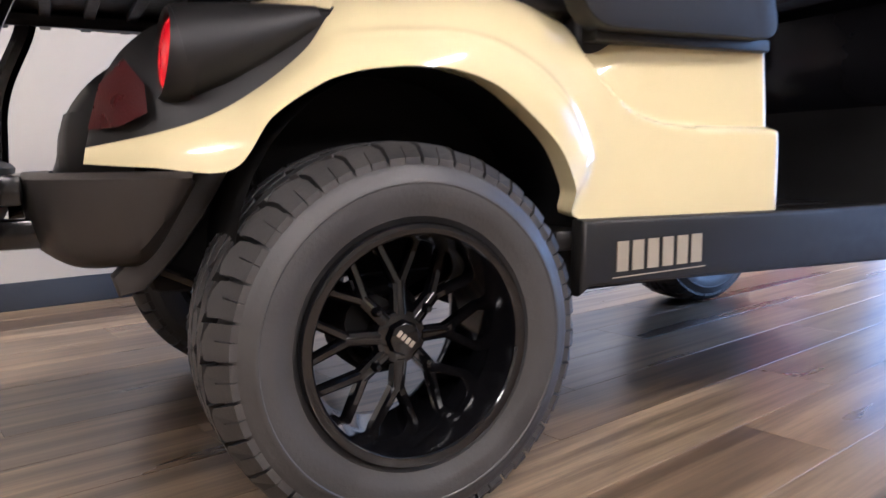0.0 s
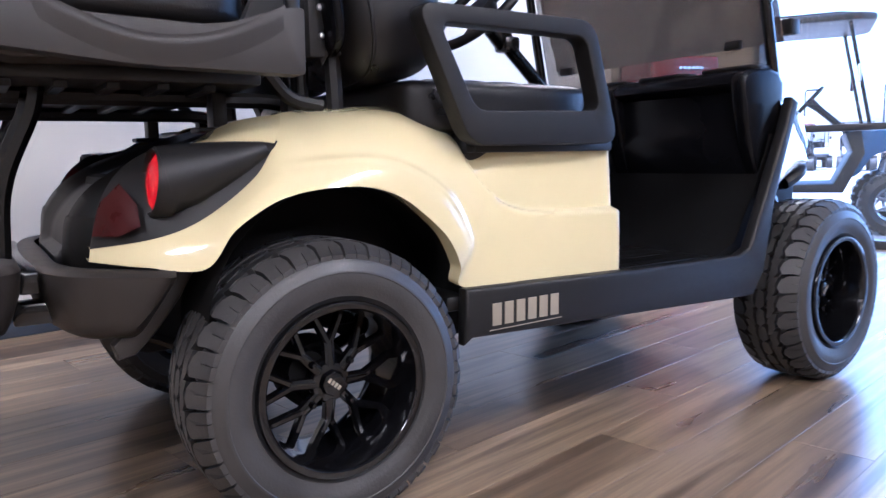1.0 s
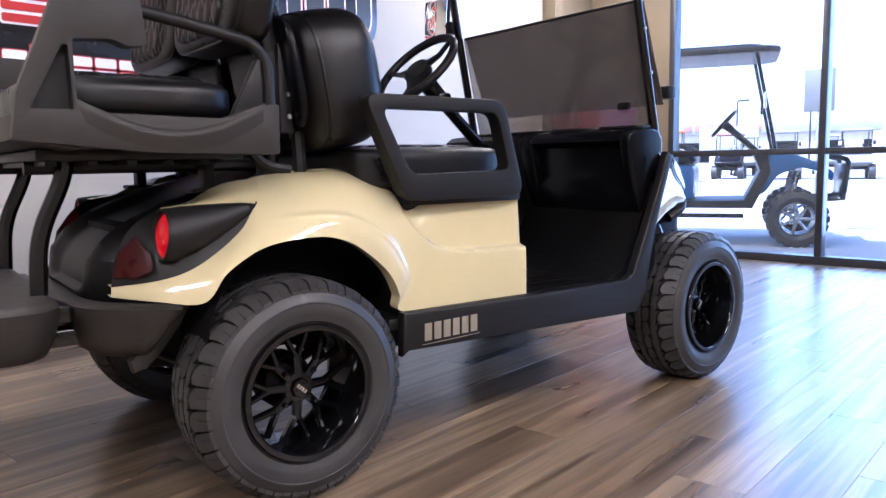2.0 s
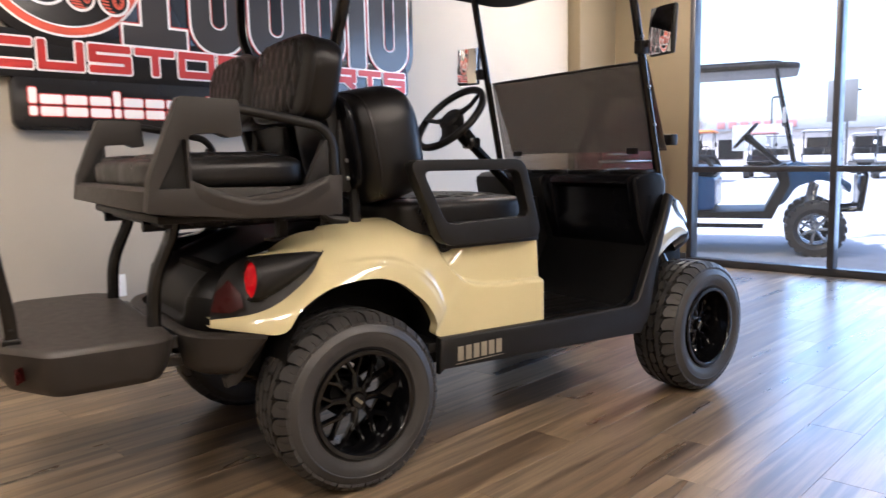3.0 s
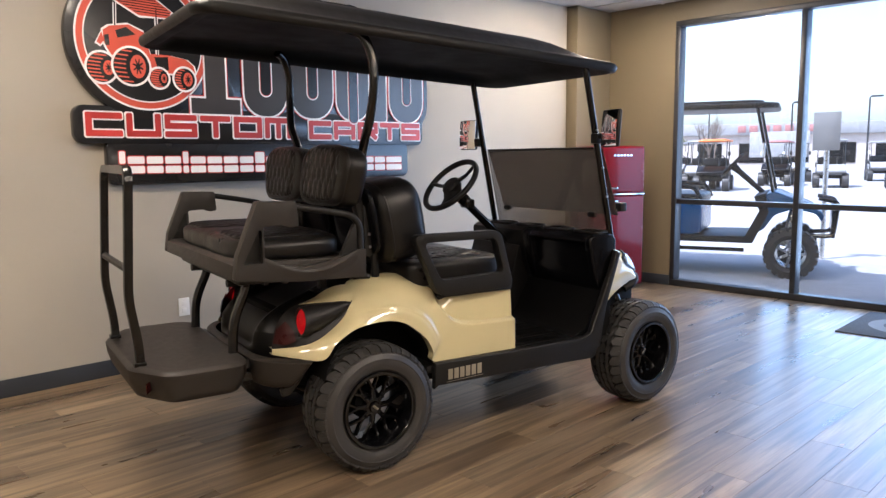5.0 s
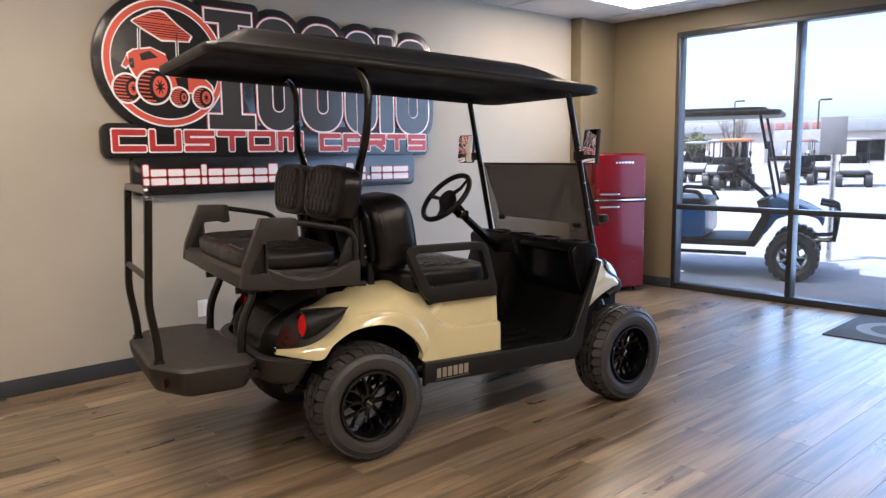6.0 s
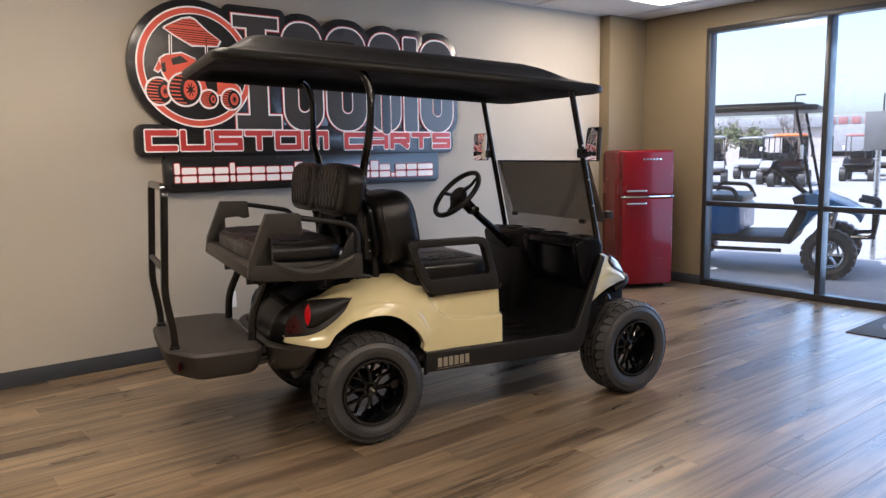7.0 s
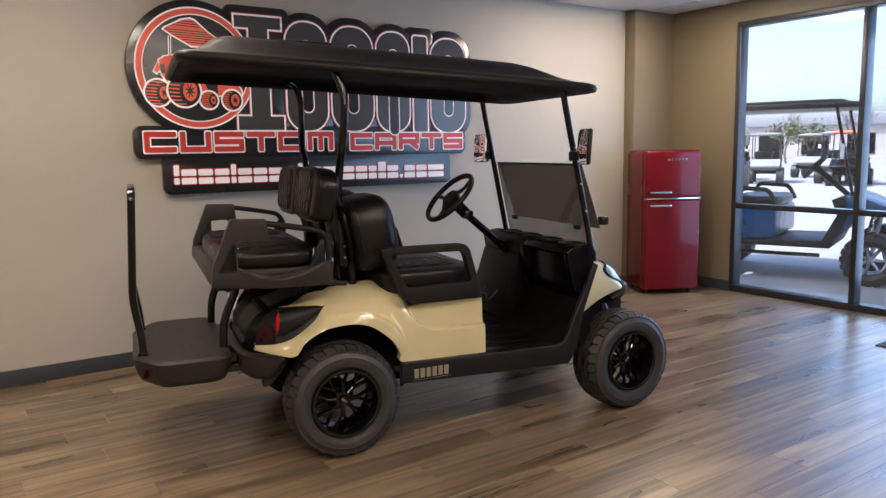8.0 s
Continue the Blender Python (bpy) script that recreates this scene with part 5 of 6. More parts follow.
# steel frame under the rear seat
bm = bmesh.new()
box(bm, (-0.46, -0.44, 0.818), (-0.02, 0.44, 0.842), 0.006)
for x in (-0.44, -0.36, -0.28, -0.20, -0.12):
    box(bm, (x, -0.42, 0.806), (x + 0.022, 0.42, 0.8185), 0.002, 1)
for s in (-1, 1):
    tube(bm, rounded([(-0.46, s * 0.27, 0.804), (0.06, s * 0.27, 0.804), (0.115, s * 0.27, 0.785)], 0.03), 0.015, 8, square=True)
    for x, y in ((-0.065, 0.30), (0.075, 0.33)):
        box(bm, (x - 0.014, s * y - 0.022, 0.742), (x + 0.014, s * y + 0.022, 0.815), 0.003)
        box(bm, (x - 0.045, s * y - 0.03, 0.738), (x + 0.03, s * y + 0.03, 0.748), 0.003)
    tube(bm, rounded([(0.02, s * 0.36, 0.85), (0.06, s * 0.36, 0.80), (0.13, s * 0.36, 0.79)], 0.03), 0.014, 8)
part("seat_frame", bm, BLACK_TEX, cart, "black steel seat frame")
for s in (-1, 1):
    bm = bmesh.new()
    tube(bm, rounded([(-0.375, s * 0.285, 0.845), (-0.385, s * 0.285, 0.78), (-0.445, s * 0.285, 0.65), (-0.452, s * 0.285, 0.50)], 0.06, 6), 0.0165, 8, flat=1.1, square=True)
    part("seat_leg", bm, BLACK_METAL, cart)

# footplate
outline = [(-0.425, -0.40), (-0.425, 0.40), (-0.47, 0.455), (-0.735, 0.455), (-0.845, 0.28), (-0.845, -0.28), (-0.735, -0.455), (-0.47, -0.455)]
outline = soft2(outline, 0.04, 4)


def scaled(o, d):
    return [(x + (-0.635 - x) * d / 0.21, y + (0 - y) * d / 0.455) for x, y in o]


bm = bmesh.new()
levels = [(0.05, 0.523), (0.022, 0.524), (0.008, 0.520), (0.0, 0.510), (0.004, 0.470), (0.018, 0.425), (0.028, 0.405), (0.034, 0.402), (0.045, 0.408)]
rings = [[bm.verts.new((x, y, z)) for x, y in scaled(outline, d)] for d, z in levels]
for a, b in zip(rings, rings[1:]):
    for i in range(len(a)):
        j = (i + 1) % len(a)
        bm.faces.new((a[i], a[j], b[j], b[i]))
bm.faces.new(rings[0])
bm.faces.new(rings[-1][::-1])
step = part("footplate", bm, GREY_TEX, cart, "charcoal moulded rear footplate")
for s in (-1, 1):
    bm = bmesh.new()
    box(bm, (-0.03, -0.004, -0.02), (0.03, 0.0, 0.02), 0.002, 1, pose(-0.793, s * 0.366, 0.462, 0, 0, -s * 58 if s < 0 else 180 - 58))
    part("side_reflector", bm, RED_REFLECTOR, step, "dark red reflector")
bm = bmesh.new()
box(bm, (-0.44, -0.30, 0.40), (-0.30, -0.24, 0.44), 0.006)
box(bm, (-0.44, 0.24, 0.40), (-0.30, 0.30, 0.44), 0.006)
box(bm, (-0.43, -0.33, 0.46), (-0.395, 0.33, 0.500), 0.006)
part("step_bracket", bm, BLACK_METAL, cart)

# grab bar
bm = bmesh.new()
hoop = [(-0.800, -0.268, 0.50), (-0.802, -0.268, 0.60), (-0.829, -0.268, 0.78), (-0.804, -0.270, 1.262), (-0.804, 0.270, 1.262), (-0.829, 0.268, 0.78), (-0.802, 0.268, 0.60), (-0.800, 0.268, 0.50)]
tube(bm, rounded(hoop, 0.05, 6), 0.0172, 12, square=True)
bar = part("grab_bar", bm, BLACK_METAL, cart, "black tubular steel grab bar")
bm = bmesh.new()
tube(bm, [(-0.823, -0.268, 0.890), (-0.823, 0.268, 0.890)], 0.0135, 8, square=True)
part("cross_bar", bm, GREY_TEX, bar)
for s in (-1, 1):
    bm = bmesh.new()
    box(bm, (-0.824, s * 0.268 - 0.021, 0.518), (-0.780, s * 0.268 + 0.021, 0.538), 0.004)
    lathe(bm, [(0.0, -0.024), (0.008, -0.023), (0.008, 0.023), (0.0, 0.024)], 10, pose(-0.801, s * 0.268, 0.560))
    part("bar_socket", bm, BLACK_METAL, bar)

# ------------------------------------------------ roof and struts
outline = soft2([(-0.595, -0.46), (-0.56, -0.522), (1.44, -0.515), (1.492, -0.45), (1.492, 0.45), (1.44, 0.515), (-0.56, 0.522), (-0.595, 0.46)], 0.06, 5)


def roof_z(x):
    f = (x + 0.6) / 2.07
    return 1.846 - 0.095 * f - 0.012 * f * f


bm = bmesh.new()
levels = [(0.30, 0.012), (0.10, 0.010), (0.075, -0.012), (0.050, -0.030), (0.012, -0.036), (0.0, -0.030), (-0.004, -0.012), (0.0, 0.004), (0.010, 0.010), (0.030, 0.013), (0.070, 0.030), (0.110, 0.062), (0.135, 0.076), (0.17, 0.083), (0.26, 0.093), (0.38, 0.098)]
rings = []
for d, h in levels:
    ring = []
    for x, y in outline:
        px = x + (0.44 - x) * min(1.0, d * (0.62 if x < 0.44 else 1.15) / 0.52)
        py = y * (1 - d / 0.52)
        crown = 0.020 * smooth(0.10, 0.17, d) * smooth(1.40, 0.85, px) if h > 0.05 else 0.0
        ring.append(bm.verts.new((px, py, roof_z(px) + h + crown)))
    rings.append(ring)
for a, b in zip(rings[4:], rings[5:]):
    for i in range(len(a)):
        j = (i + 1) % len(a)
        bm.faces.new((a[i], a[j], b[j], b[i]))
bm.faces.new(rings[-1][::-1])
# same shell, split off: the shade under the roof goes into a duller black
liner = bmesh.new()
inner = [[liner.verts.new(v.co) for v in ring] for ring in rings[:5]]
bmesh.ops.delete(bm, geom=[v for ring in rings[:4] for v in ring], context="VERTS")
for a, b in zip(inner, inner[1:]):
    for i in range(len(a)):
        j = (i + 1) % len(a)
        liner.faces.new((a[i], a[j], b[j], b[i]))
liner.faces.new(inner[0])
roof = part("roof", bm, ROOF_PLASTIC, cart, "black moulded roof shell with raised crown", 55)
bm = bmesh.new()
for y in (-0.16, 0.16):
    pillow(bm, (-0.36, y - 0.13, 1.90), (0.16, y + 0.13, 1.945), 4, 8)
part("roof_hump", bm, ROOF_PLASTIC, roof, smooth=60)
part("roof_liner", liner, UNDER, roof, "roof underside, its shade put into a duller black", 55)


def strut(s):
    bm = bmesh.new()
    pts = [(0.04, 0.40, 1.812), (0.085, 0.435, 1.785), (0.118, 0.455, 1.70), (0.120, 0.462, 1.58), (0.112, 0.432, 1.45), (0.116, 0.362, 1.345), (0.112, 0.330, 1.21), (0.105, 0.318, 1.05), (0.103, 0.312, 0.89), (0.105, 0.310, 0.74)]
    tube(bm, [Vector((p.x, s * p.y, p.z)) for p in spline(pts, 40)], 0.0195, 10)
    part("rear_strut", bm, BLACK_METAL, cart, "bent black steel roof strut")
    bm = bmesh.new()
    tube(bm, [(1.262, s * 0.470, 1.755), (1.275, s * 0.474, 1.70), (1.452, s * 0.490, 0.855), (1.460, s * 0.490, 0.82)], 0.0165, 10)
    st = part("front_strut", bm, BLACK_METAL, cart, "straight black steel roof strut")
    bm = bmesh.new()
    for f in (0.33, 0.55, 0.72):
        p = Vector((1.275, s * 0.474, 1.70)).lerp(Vector((1.452, s * 0.490, 0.855)), f)
        lathe(bm, [(0.0, 0.0), (0.006, 0.001), (0.006, 0.006)], 8, pose(p.x, p.y + s * 0.0215, p.z, 0, 0, 180 if s > 0 else 0))
    part("bolt", bm, STEEL, st)
    # side mirror
    bm = bmesh.new()
    m = pose(1.318, s * 0.598, 1.428, 0, 4 if s < 0 else 3, -11 if s < 0 else 14)
    box(bm, (0.0, -0.066, -0.090), (0.022, 0.066, 0.090), 0.010, 3, m)
    mir = part("side_mirror", bm, BLACK_TEX, cart, "black side mirror")
    bm = bmesh.new()
    sheet(bm, [[m @ Vector((-0.010 + 0.009 * ((i / 6 - 1) ** 2 + (j / 6 - 1) ** 2) / 2, 0.062 * (i / 6 - 1), 0.085 * (j / 6 - 1))) for j in range(13)] for i in range(13)], 0.0015)
    part("mirror_glass", bm, MIRROR, mir, "convex mirror glass", 60)
    bm = bmesh.new()
    tube(bm, [m @ Vector((0.025, -s * 0.02, -0.02)), Vector((1.326, s * 0.50, 1.385))], 0.014, 8)
    box(bm, (1.306, s * 0.478, 1.355), (1.350, s * 0.518, 1.405), 0.006)
    part("mirror_bracket", bm, BLACK_TEX, mir)


both(strut)

# windscreen: fixed lower pane, upper pane folded down in front of it
def strut_x(z):
    return 1.275 + (1.70 - z) * 0.2095


bm = bmesh.new()
sheet(bm, [[Vector((strut_x(z) + 0.026, y, z)) for y in (-0.478, 0.478)] for z in (0.868, 1.328)], 0.004)
part("windscreen_lower", bm, TINTED_LIGHT, cart, "smoked acrylic lower windscreen", 0)
bm = bmesh.new()
sheet(bm, [[Vector((x, y, z)) for y in (-0.478, 0.478)] for x, z in ((strut_x(1.33) + 0.034, 1.332), (1.505, 0.99))], 0.004)
part("windscreen_upper", bm, TINTED, cart, "folded smoked acrylic upper windscreen", 0)
for y in (-0.36, 0.36):
    bm = bmesh.new()
    box(bm, (strut_x(0.99) + 0.005, y - 0.025, 0.978), (strut_x(0.99) + 0.024, y + 0.025, 1.004), 0.005)
    part("windscreen_clip", bm, BLACK_TEX, cart)
for s in (-1, 1):
    bm = bmesh.new()
    box(bm, (1.505, s * 0.455, 1.01), (1.548, s * 0.50, 1.055), 0.006)
    part("fold_clip", bm, BLACK_TEX, cart)
bm = bmesh.new()
tube(bm, [(strut_x(1.33) + 0.03, -0.478, 1.334), (strut_x(1.33) + 0.03, 0.478, 1.334)], 0.006, 8)
part("windscreen_hinge", bm, GREY_TEX, cart)

# ---------------------------------------------------------------- outside
bm = bmesh.new()
box(bm, (-400, -400, -0.35), (400, 400, -0.12))
room_thing("ground", bm, ASPHALT, "sunlit pale concrete car park", "ground", "structure")
bm = bmesh.new()
box(bm, (WIN_X + 0.15, -20, -0.119), (8.2, 14, -0.05), 0.01)
room_thing("pavement", bm, CONCRETE, "concrete pavement along the storefront", "pavement", "structure")
bm = bmesh.new()
box(bm, (WEST - 0.3, SOUTH - 0.3, CEIL + 0.11), (WIN_X + 0.35, WALL_Y + 0.3, 4.2))
room_thing("building_roof", bm, GREIGE, "plain parapet over the showroom", "roof", "structure")


def lot_cart(name, at, body_mat, roof_mat, label, rear_seat=True, brush_bar=False, wheel_r=0.29):
    """A golf cart parked outside: x forwards, y to its left."""
    c = base_empty(name, at, label, "golf cart", "golf carts in the car park")
    R, K = wheel_r, wheel_r / 0.29
    bm = bmesh.new()
    tub = soft2([(-0.42, 0.52), (-0.30, 0.80), (0.20, 0.84), (0.74, 0.80), (0.74, 0.46), (0.40, 0.44), (0.36, 0.56), (0.22, 0.70), (-0.02, 0.74), (-0.22, 0.68), (-0.33, 0.52)], 0.05, 4)
    prism(bm, tub, -0.54, 0.54, "y", 0.03, 3)
    part("body", bm, body_mat, c)
    bm = bmesh.new()
    prism(bm, soft2([(1.36, 0.50), (1.40, 0.92), (1.52, 0.96), (1.86, 0.82), (2.02, 0.72), (2.00, 0.62), (1.94, 0.72), (1.72, 0.77), (1.52, 0.70), (1.42, 0.54)], 0.04, 4), -0.53, 0.53, "y", 0.04, 3)
    part("cowl", bm, body_mat, c)
    bm = bmesh.new()
    prism(bm, [(0.34, 0.37), (1.30, 0.37), (1.46, 0.72), (1.42, 0.94), (1.30, 0.90), (1.36, 0.74), (1.22, 0.45), (0.74, 0.44), (0.34, 0.44)], -0.55, 0.55, "y", 0.01)
    part("sill", bm, BLACK_TEX, c)
    bm = bmesh.new()
    tube(bm, [(0.40, -0.62, 0.30), (1.22, -0.62, 0.30)], 0.022, 8)
    part("side_step", bm, BLACK_METAL, c)
    bm = bmesh.new()
    pillow(bm, (0.22, -0.50, 0.80), (0.76, 0.50, 0.93), 5, 8)
    part("seat", bm, VINYL, c)
    bm = bmesh.new()
    pillow(bm, (0.08, -0.50, 0.92), (0.22, 0.50, 1.26), 5, 8, Matrix.Shear("XY", 4, (0, 0)))
    part("backrest", bm, VINYL, c)
    if rear_seat:
        bm = bmesh.new()
        pillow(bm, (-0.55, -0.46, 0.84), (-0.04, 0.46, 0.96), 5, 8)
        part("rear_seat", bm, VINYL, c)
        bm = bmesh.new()
        box(bm, (-0.95, -0.46, 0.48), (-0.50, 0.46, 0.55), 0.02)
        part("footplate", bm, BLACK_TEX, c)
    bm = bmesh.new()
    for s in (-1, 1):
        tube(bm, rounded([(0.26, s * 0.54, 0.86), (0.30, s * 0.54, 1.02), (0.66, s * 0.54, 1.00), (0.74, s * 0.54, 0.84)], 0.06), 0.025, 8)
    part("armrest", bm, BLACK_TEX, c)
    bm = bmesh.new()
    top = soft2([(-0.60, -0.50), (-0.50, -0.57), (1.38, -0.57), (1.52, -0.45), (1.52, 0.45), (1.38, 0.57), (-0.50, 0.57), (-0.60, 0.50)], 0.06, 4)
    prism(bm, top, 1.885, 1.95, "z", 0.025, 3)
    prism(bm, [(x * 0.86 + 0.05, y * 0.8) for x, y in top], 1.94, 1.985, "z", 0.03, 3)
    part("roof", bm, roof_mat, c)
    for s in (-1, 1):
        bm = bmesh.new()
        tube(bm, [(1.30, s * 0.50, 1.89), (1.36, s * 0.50, 1.60), (1.50, s * 0.50, 0.92)], 0.018, 8)
        part("front_strut", bm, BLACK_METAL, c)
        bm = bmesh.new()
        tube(bm, [(0.02, s * 0.48, 1.89), (0.08, s * 0.48, 1.50), (0.05, s * 0.48, 0.80)], 0.018, 8)
        part("rear_strut", bm, BLACK_METAL, c)
        bm = bmesh.new()
        box(bm, (1.37, s * 0.59 - 0.05, 1.34), (1.40, s * 0.59 + 0.05, 1.50), 0.015)
        part("mirror", bm, WHITE_PLASTIC if s < 0 else BLACK_TEX, c)
    bm = bmesh.new()
    d = Vector((0.75, 0, -0.66)).normalized()
    m = Matrix.Translation((1.00, 0.22, 1.24)) @ d.to_track_quat("Y", "X").to_matrix().to_4x4()
    tube(bm, [m @ Vector((0.17 * math.cos(2 * math.pi * k / 24), 0, 0.17 * math.sin(2 * math.pi * k / 24))) for k in range(24)], 0.017, 6, True)
    tube(bm, [m @ Vector((-0.16, 0.01, 0)), m @ Vector((0.16, 0.01, 0))], 0.02, 6, flat=0.5)
    tube(bm, [m @ Vector((0, 0, 0)), m @ Vector((0, 0.12, 0)), Vector((1.40, 0.22, 0.88))], [0.05, 0.035, 0.028], 8)
    part("steering_wheel", bm, BLACK_TEX, c)
    if brush_bar:
        bm = bmesh.new()
        for s in (-1, 1):
            tube(bm, rounded([(1.90, s * 0.30, 0.45), (2.12, s * 0.34, 0.46), (2.16, s * 0.34, 0.84), (1.96, s * 0.34, 0.88)], 0.06), 0.024, 8)
        tube(bm, [(2.15, -0.34, 0.66), (2.15, 0.34, 0.66)], 0.02, 8)
        box(bm, (2.10, -0.36, 0.44), (2.14, 0.36, 0.80), 0.01)
        part("brush_bar", bm, BLACK_METAL, c)
        bm = bmesh.new()
        for s in (-1, 1):
            tube(bm, [(1.62, s * 0.40, 0.34), (1.70, s * 0.34, 0.72)], 0.035, 8)
            tube(bm, [(1.70, s * 0.50, 0.33), (1.70, s * 0.10, 0.42)], 0.025, 8)
        part("suspension", bm, STEEL, c)
    for x in (0.0, 1.70):
        for s in (-1, 1):
            bm = bmesh.new()
            lathe(bm, [(R * 0.58, -0.10), (R * 0.75, -0.13), (R * 0.93, -0.12), (R, -0.08), (R, 0.08), (R * 0.93, 0.12), (R * 0.75, 0.13), (R * 0.58, 0.10)], 32)
            for k in range(20):
                a = 2 * math.pi * k / 20
                box(bm, (R * 0.93, -0.12, -0.028), (R * 1.03, 0.12, 0.028), 0.0, 1, pose(0, 0, 0, 0, -360 * k / 20, 0))
            w = part("wheel", bm, RUBBER, c)
            w.matrix_local = pose(x, s * 0.53, R, 0, 0, 0 if s < 0 else 180)
            bm = bmesh.new()
            lathe(bm, [(R * 0.60, -0.10), (R * 0.57, -0.11), (R * 0.52, -0.06), (R * 0.50, 0.08)], 32)
            for k in range(7):
                a = 2 * math.pi * k / 7
                tube(bm, [(0.02 * math.cos(a), -0.06, 0.02 * math.sin(a)), (R * 0.53 * math.cos(a), -0.07, R * 0.53 * math.sin(a))], [0.030, 0.022], 6, flat=0.6)
            lathe(bm, [(0.0, -0.085), (0.035, -0.08), (0.04, -0.04)], 12)
            part("rim", bm, STEEL, w)
    return c


lot_cart("golf_cart_outside", ROOM @ pose(6.42, 2.56, -0.05, 0, 0, -70) @ Matrix.Scale(0.975, 4), BLUE_PAINT, ROOF_PLASTIC, "blue lifted golf cart parked on the pavement outside", True, True, 0.275)
lot_cart("golf_cart_parked", ROOM @ pose(27.2, 11.6, -0.12, 0, 0, 200), BLACK_BODY, ORANGE, "dark golf cart with an orange roof in the car park", True)
lot_cart("golf_cart_parked", ROOM @ pose(33.0, 11.4, -0.12, 0, 0, 196), BLACK_BODY, FADED_RED, "black golf cart with a red roof in the car park", False)
grey = lot_cart("golf_cart_parked", ROOM @ pose(27.0, 15.0, -0.12, 0, 0, 210), TAIL_GREY, TAIL_GREY, "grey golf cart parked in a row", True)
for x, y, a in ((28.2, 17.2, 205), (28.6, 12.8, 200), (33.0, 16.2, 195), (32.3, 9.0, 200), (33.0, 6.4, 196), (34.0, 3.6, 190), (38.5, 12.8, 205), (41.0, 9.5, 200)):
    copy_thing(grey, ROOM @ pose(x, y, -0.12, 0, 0, a))


# signs, lamps, a low shop building and trees
def post_sign(x, y, w, h, z, mat, label):
    c = base_empty("post_sign", ROOM @ pose(x, y, -0.12), label, "sign")
    bm = bmesh.new()
    tube(bm, [(0, 0, 0), (0, 0, z + h)], 0.035, 10)
    part("post", bm, STEEL, c)
    bm = bmesh.new()
    box(bm, (-0.045, -w / 2, z), (-0.036, w / 2, z + h), 0.003)
    part("panel", bm, mat, c)


post_sign(8.75, 1.26, 0.34, 0.50, 1.45, SIGN_BACK, "grey blank-backed sign on a steel post")
post_sign(40.0, 14.2, 3.2, 1.4, 1.2, TAIL_GREY, "grey board on a post at the street")


def street_lamp(x, y, h):
    c = base_empty("street_lamp", ROOM @ pose(x, y, -0.12), "tall slim car park lamp on a dark pole", "street lamp", "car park lamps")
    bm = bmesh.new()
    tube(bm, [(0, 0, 0), (0, 0, h)], [0.09, 0.06], 8)
    part("pole", bm, ALU, c)
    bm = bmesh.new()
    box(bm, (-0.15, -0.9, h), (0.15, -0.1, h + 0.14), 0.03)
    tube(bm, [(0, -0.2, h + 0.05), (0, 0, h)], 0.04, 6)
    part("head", bm, ALU, c)


for x, y, h in ((58, 20.4, 5.2), (62, 16.2, 5.6), (66, 31, 6.0)):
    street_lamp(x, y, h)

shop = base_empty("shop_building", ROOM @ pose(72, 27, -0.12, 0, 0, 20), "low tan shop building with a red lettered fascia", "building")
bm = bmesh.new()
box(bm, (0, -16, 0), (12, 16, 3.2))
part("wall", bm, BRICK_FAR, shop)
bm = bmesh.new()
box(bm, (-0.4, -16.4, 3.2), (12.4, 16.4, 4.3), 0.05)
part("roof", bm, TAIL_GREY, shop)
for k in range(8):
    bm = bmesh.new()
    box(bm, (-0.06, -14.5 + k * 3.9, 0.5), (0.02, -12.2 + k * 3.9, 2.4))
    part("window", bm, BLACK_BODY, shop)
for k in range(7):
    bm = bmesh.new()
    box(bm, (-0.48, -3.5 + k * 1.05, 3.45), (-0.41, -2.75 + k * 1.05, 4.1), 0.02)
    part("sign_bar", bm, FADED_RED, shop)
hall = base_empty("far_building", ROOM @ pose(78, 6, -0.12, 0, 0, 12), "tall tan building across the street", "building")
bm = bmesh.new()
box(bm, (0, -9, 0), (14, 9, 5.4), 0.05)
part("wall", bm, BRICK_FAR, hall)
for k in range(5):
    for z in (0.8, 3.2):
        bm = bmesh.new()
        box(bm, (-0.06, -7.5 + k * 3.2, z), (0.02, -5.9 + k * 3.2, z + 1.4))
        part("window", bm, BLACK_BODY, hall)


def branch(bm, p, d, length, r, depth, rng, tips):
    q = p + d * length
    mid = p.lerp(q, 0.5) + Vector([rng.uniform(-1, 1) * length * 0.06 for _ in range(3)])
    tube(bm, [p, mid, q], [r, r * 0.8, r * 0.6], 5, caps=False)
    if depth == 0:
        tips.append(q)
        return
    for _ in range(3):
        nd = (d + Vector([rng.uniform(-0.75, 0.75), rng.uniform(-0.75, 0.75), rng.uniform(-0.15, 0.6)])).normalized()
        branch(bm, p.lerp(q, rng.uniform(0.7, 1.0)), nd, length * rng.uniform(0.6, 0.8), r * 0.55, depth - 1, rng, tips)


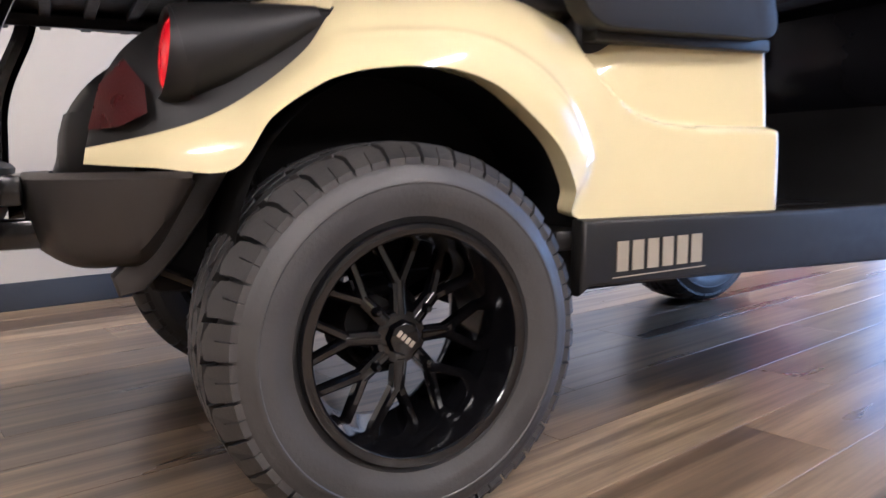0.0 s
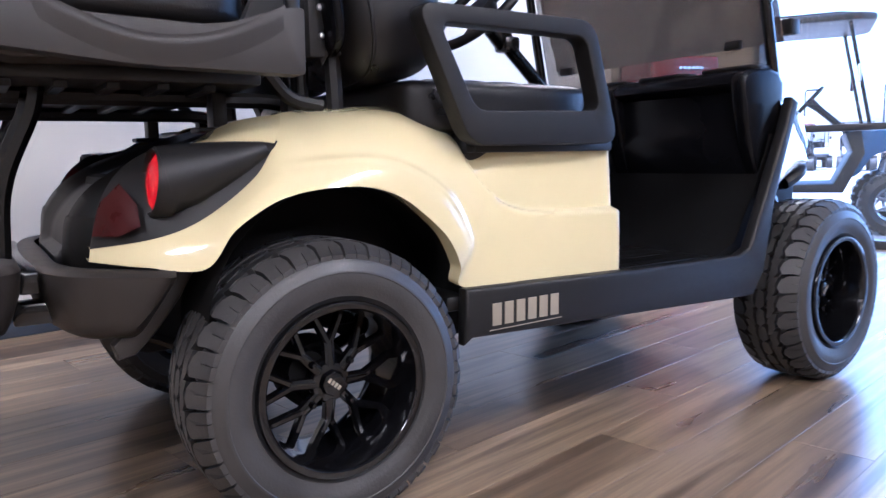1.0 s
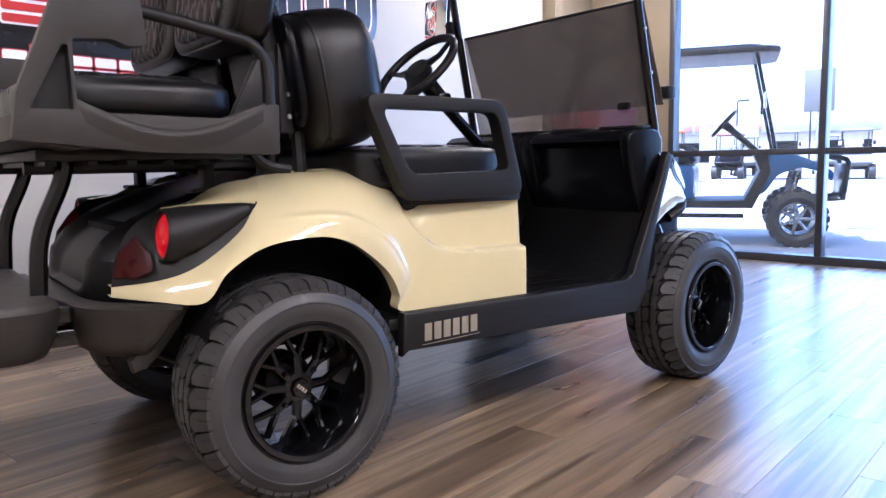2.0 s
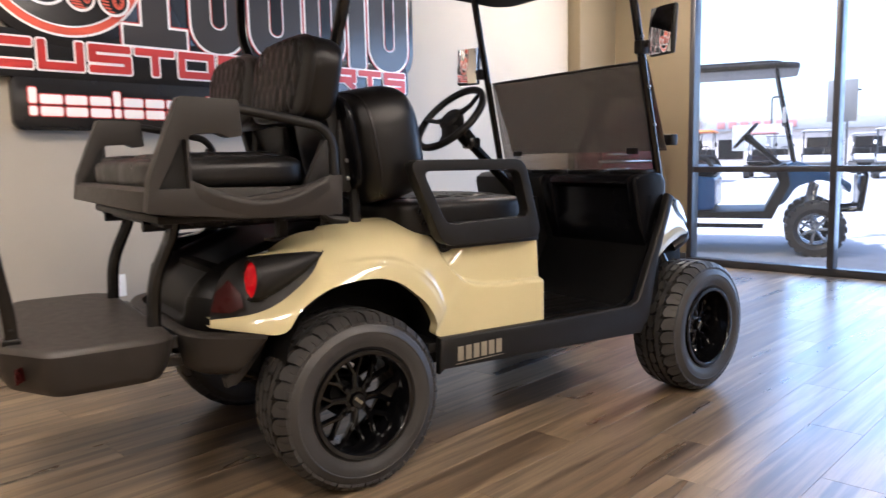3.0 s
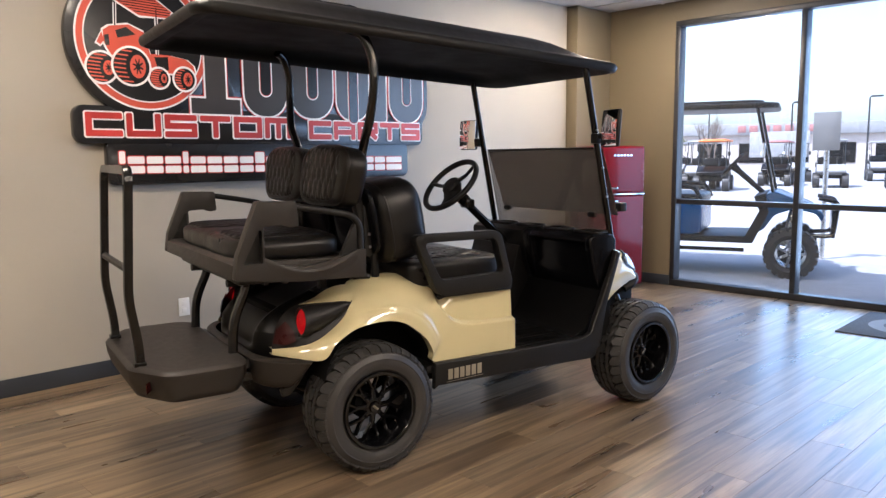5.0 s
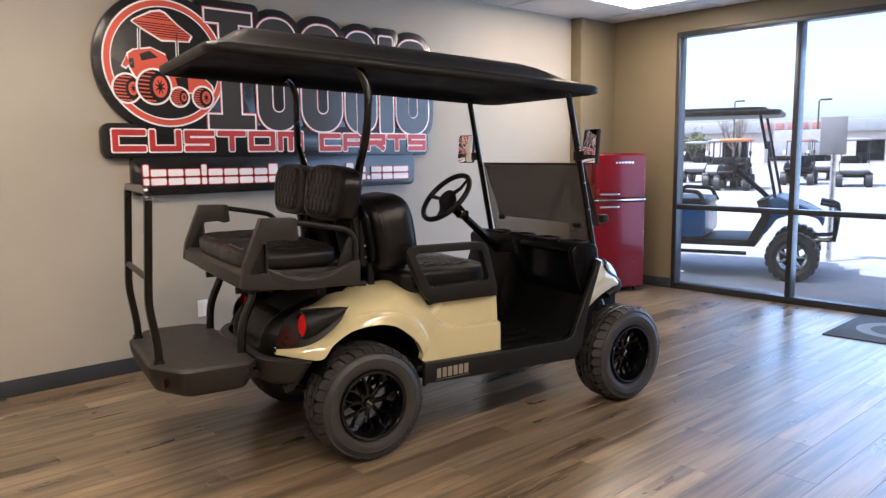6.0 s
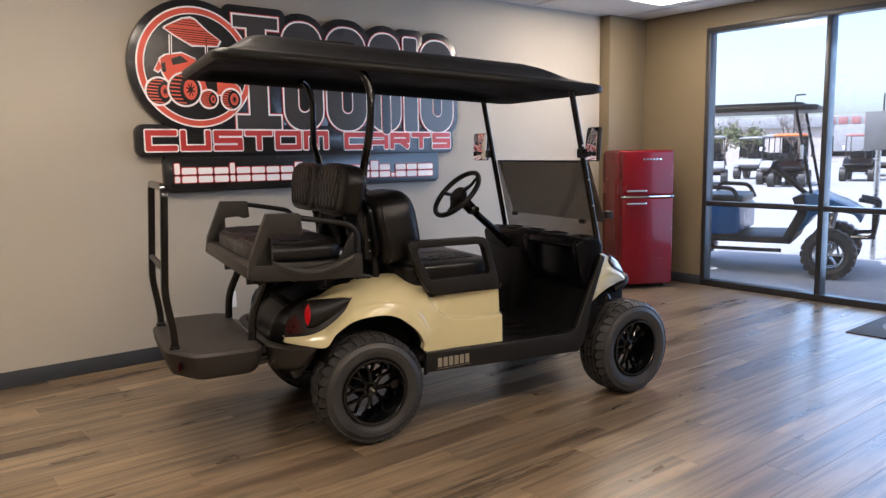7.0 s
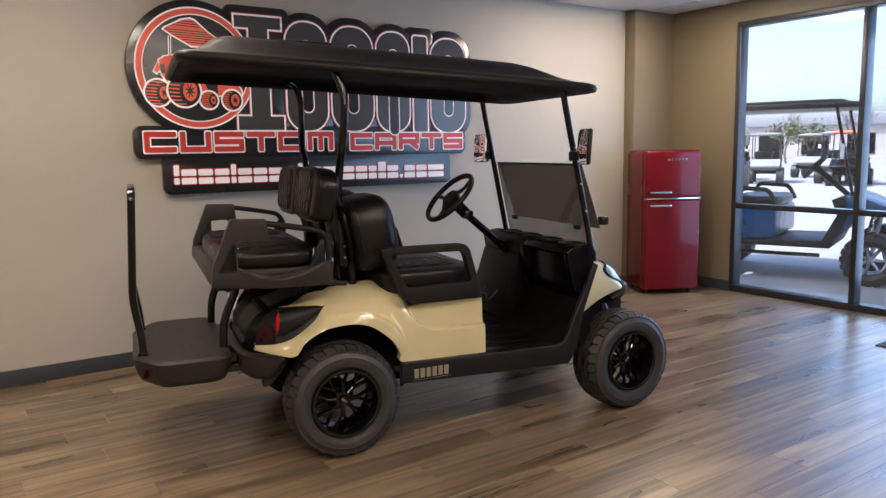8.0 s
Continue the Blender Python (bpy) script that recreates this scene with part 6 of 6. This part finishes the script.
def tree(x, y, h, leafy, seed):
    rng = random.Random(seed)
    label = "small leafy green tree past the car park" if leafy else "bare winter tree past the car park"
    c = base_empty("tree", ROOM @ pose(x, y, -0.12), label, "tree", "trees past the car park")
    bm, tips = bmesh.new(), []
    branch(bm, Vector((0, 0, 0)), Vector((0, 0, 1)), h * 0.34, h * 0.022, 4 if not leafy else 3, rng, tips)
    part("trunk", bm, BARK, c)
    if leafy:
        bm = bmesh.new()
        for t in tips:
            for _ in range(26):
                p = t + Vector([rng.gauss(0, 0.075 * h) for _ in range(3)])
                a, b = Vector([rng.uniform(-1, 1) for _ in range(3)]).normalized() * h * 0.035, Vector([rng.uniform(-1, 1) for _ in range(3)]).normalized() * h * 0.025
                v = [bm.verts.new(p + o) for o in (a, b, -a, -b)]
                bm.faces.new(v)
        tagged(part("crown", bm, LEAF, c, smooth=0), kind="stuff")


tree(49.6, 28.2, 3.4, True, 3)
tree(50.5, 26.4, 3.2, True, 4)
tree(52.5, 23.8, 5.2, False, 5)
tree(56.0, 26.0, 5.4, False, 6)
tree(54.0, 30.5, 4.6, False, 8)

# ---------------------------------------------------------------- floor planks, last
PW, PL = 0.178, 1.22
bm = bmesh.new()
box(bm, (0.0006, 0.0005, -0.005), (PL - 0.0006, PW - 0.0005, 0.0), 0.0004, 1)
plank_mesh = finish("plank", bm, PLANK, 0)
rest = bmesh.new()
rng = random.Random(5)
row = 0
y = WALL_Y - PW
singles = 0
while y > SOUTH:
    off = (row * 0.437 + rng.uniform(-0.12, 0.12)) % PL
    x = WEST - off
    while x < WIN_X:
        a, b = max(x, WEST), min(x + PL, WIN_X)
        whole = a == x and b == x + PL
        if whole and -2.6 < x < 4.0 and y > -3.4 and singles < 290:
            ob = new("plank", plank_mesh)
            ob.parent = floor
            ob.matrix_local = pose(x, y, 0)
            singles += 1
        elif b - a > 0.02:
            box(rest, (a + 0.0006, y + 0.0005, -0.005), (b - 0.0006, y + PW - 0.0005, 0.0))
        x += PL
    y -= PW
    row += 1
tagged(part("plank_rest", rest, PLANK, floor, smooth=0), kind="stuff")
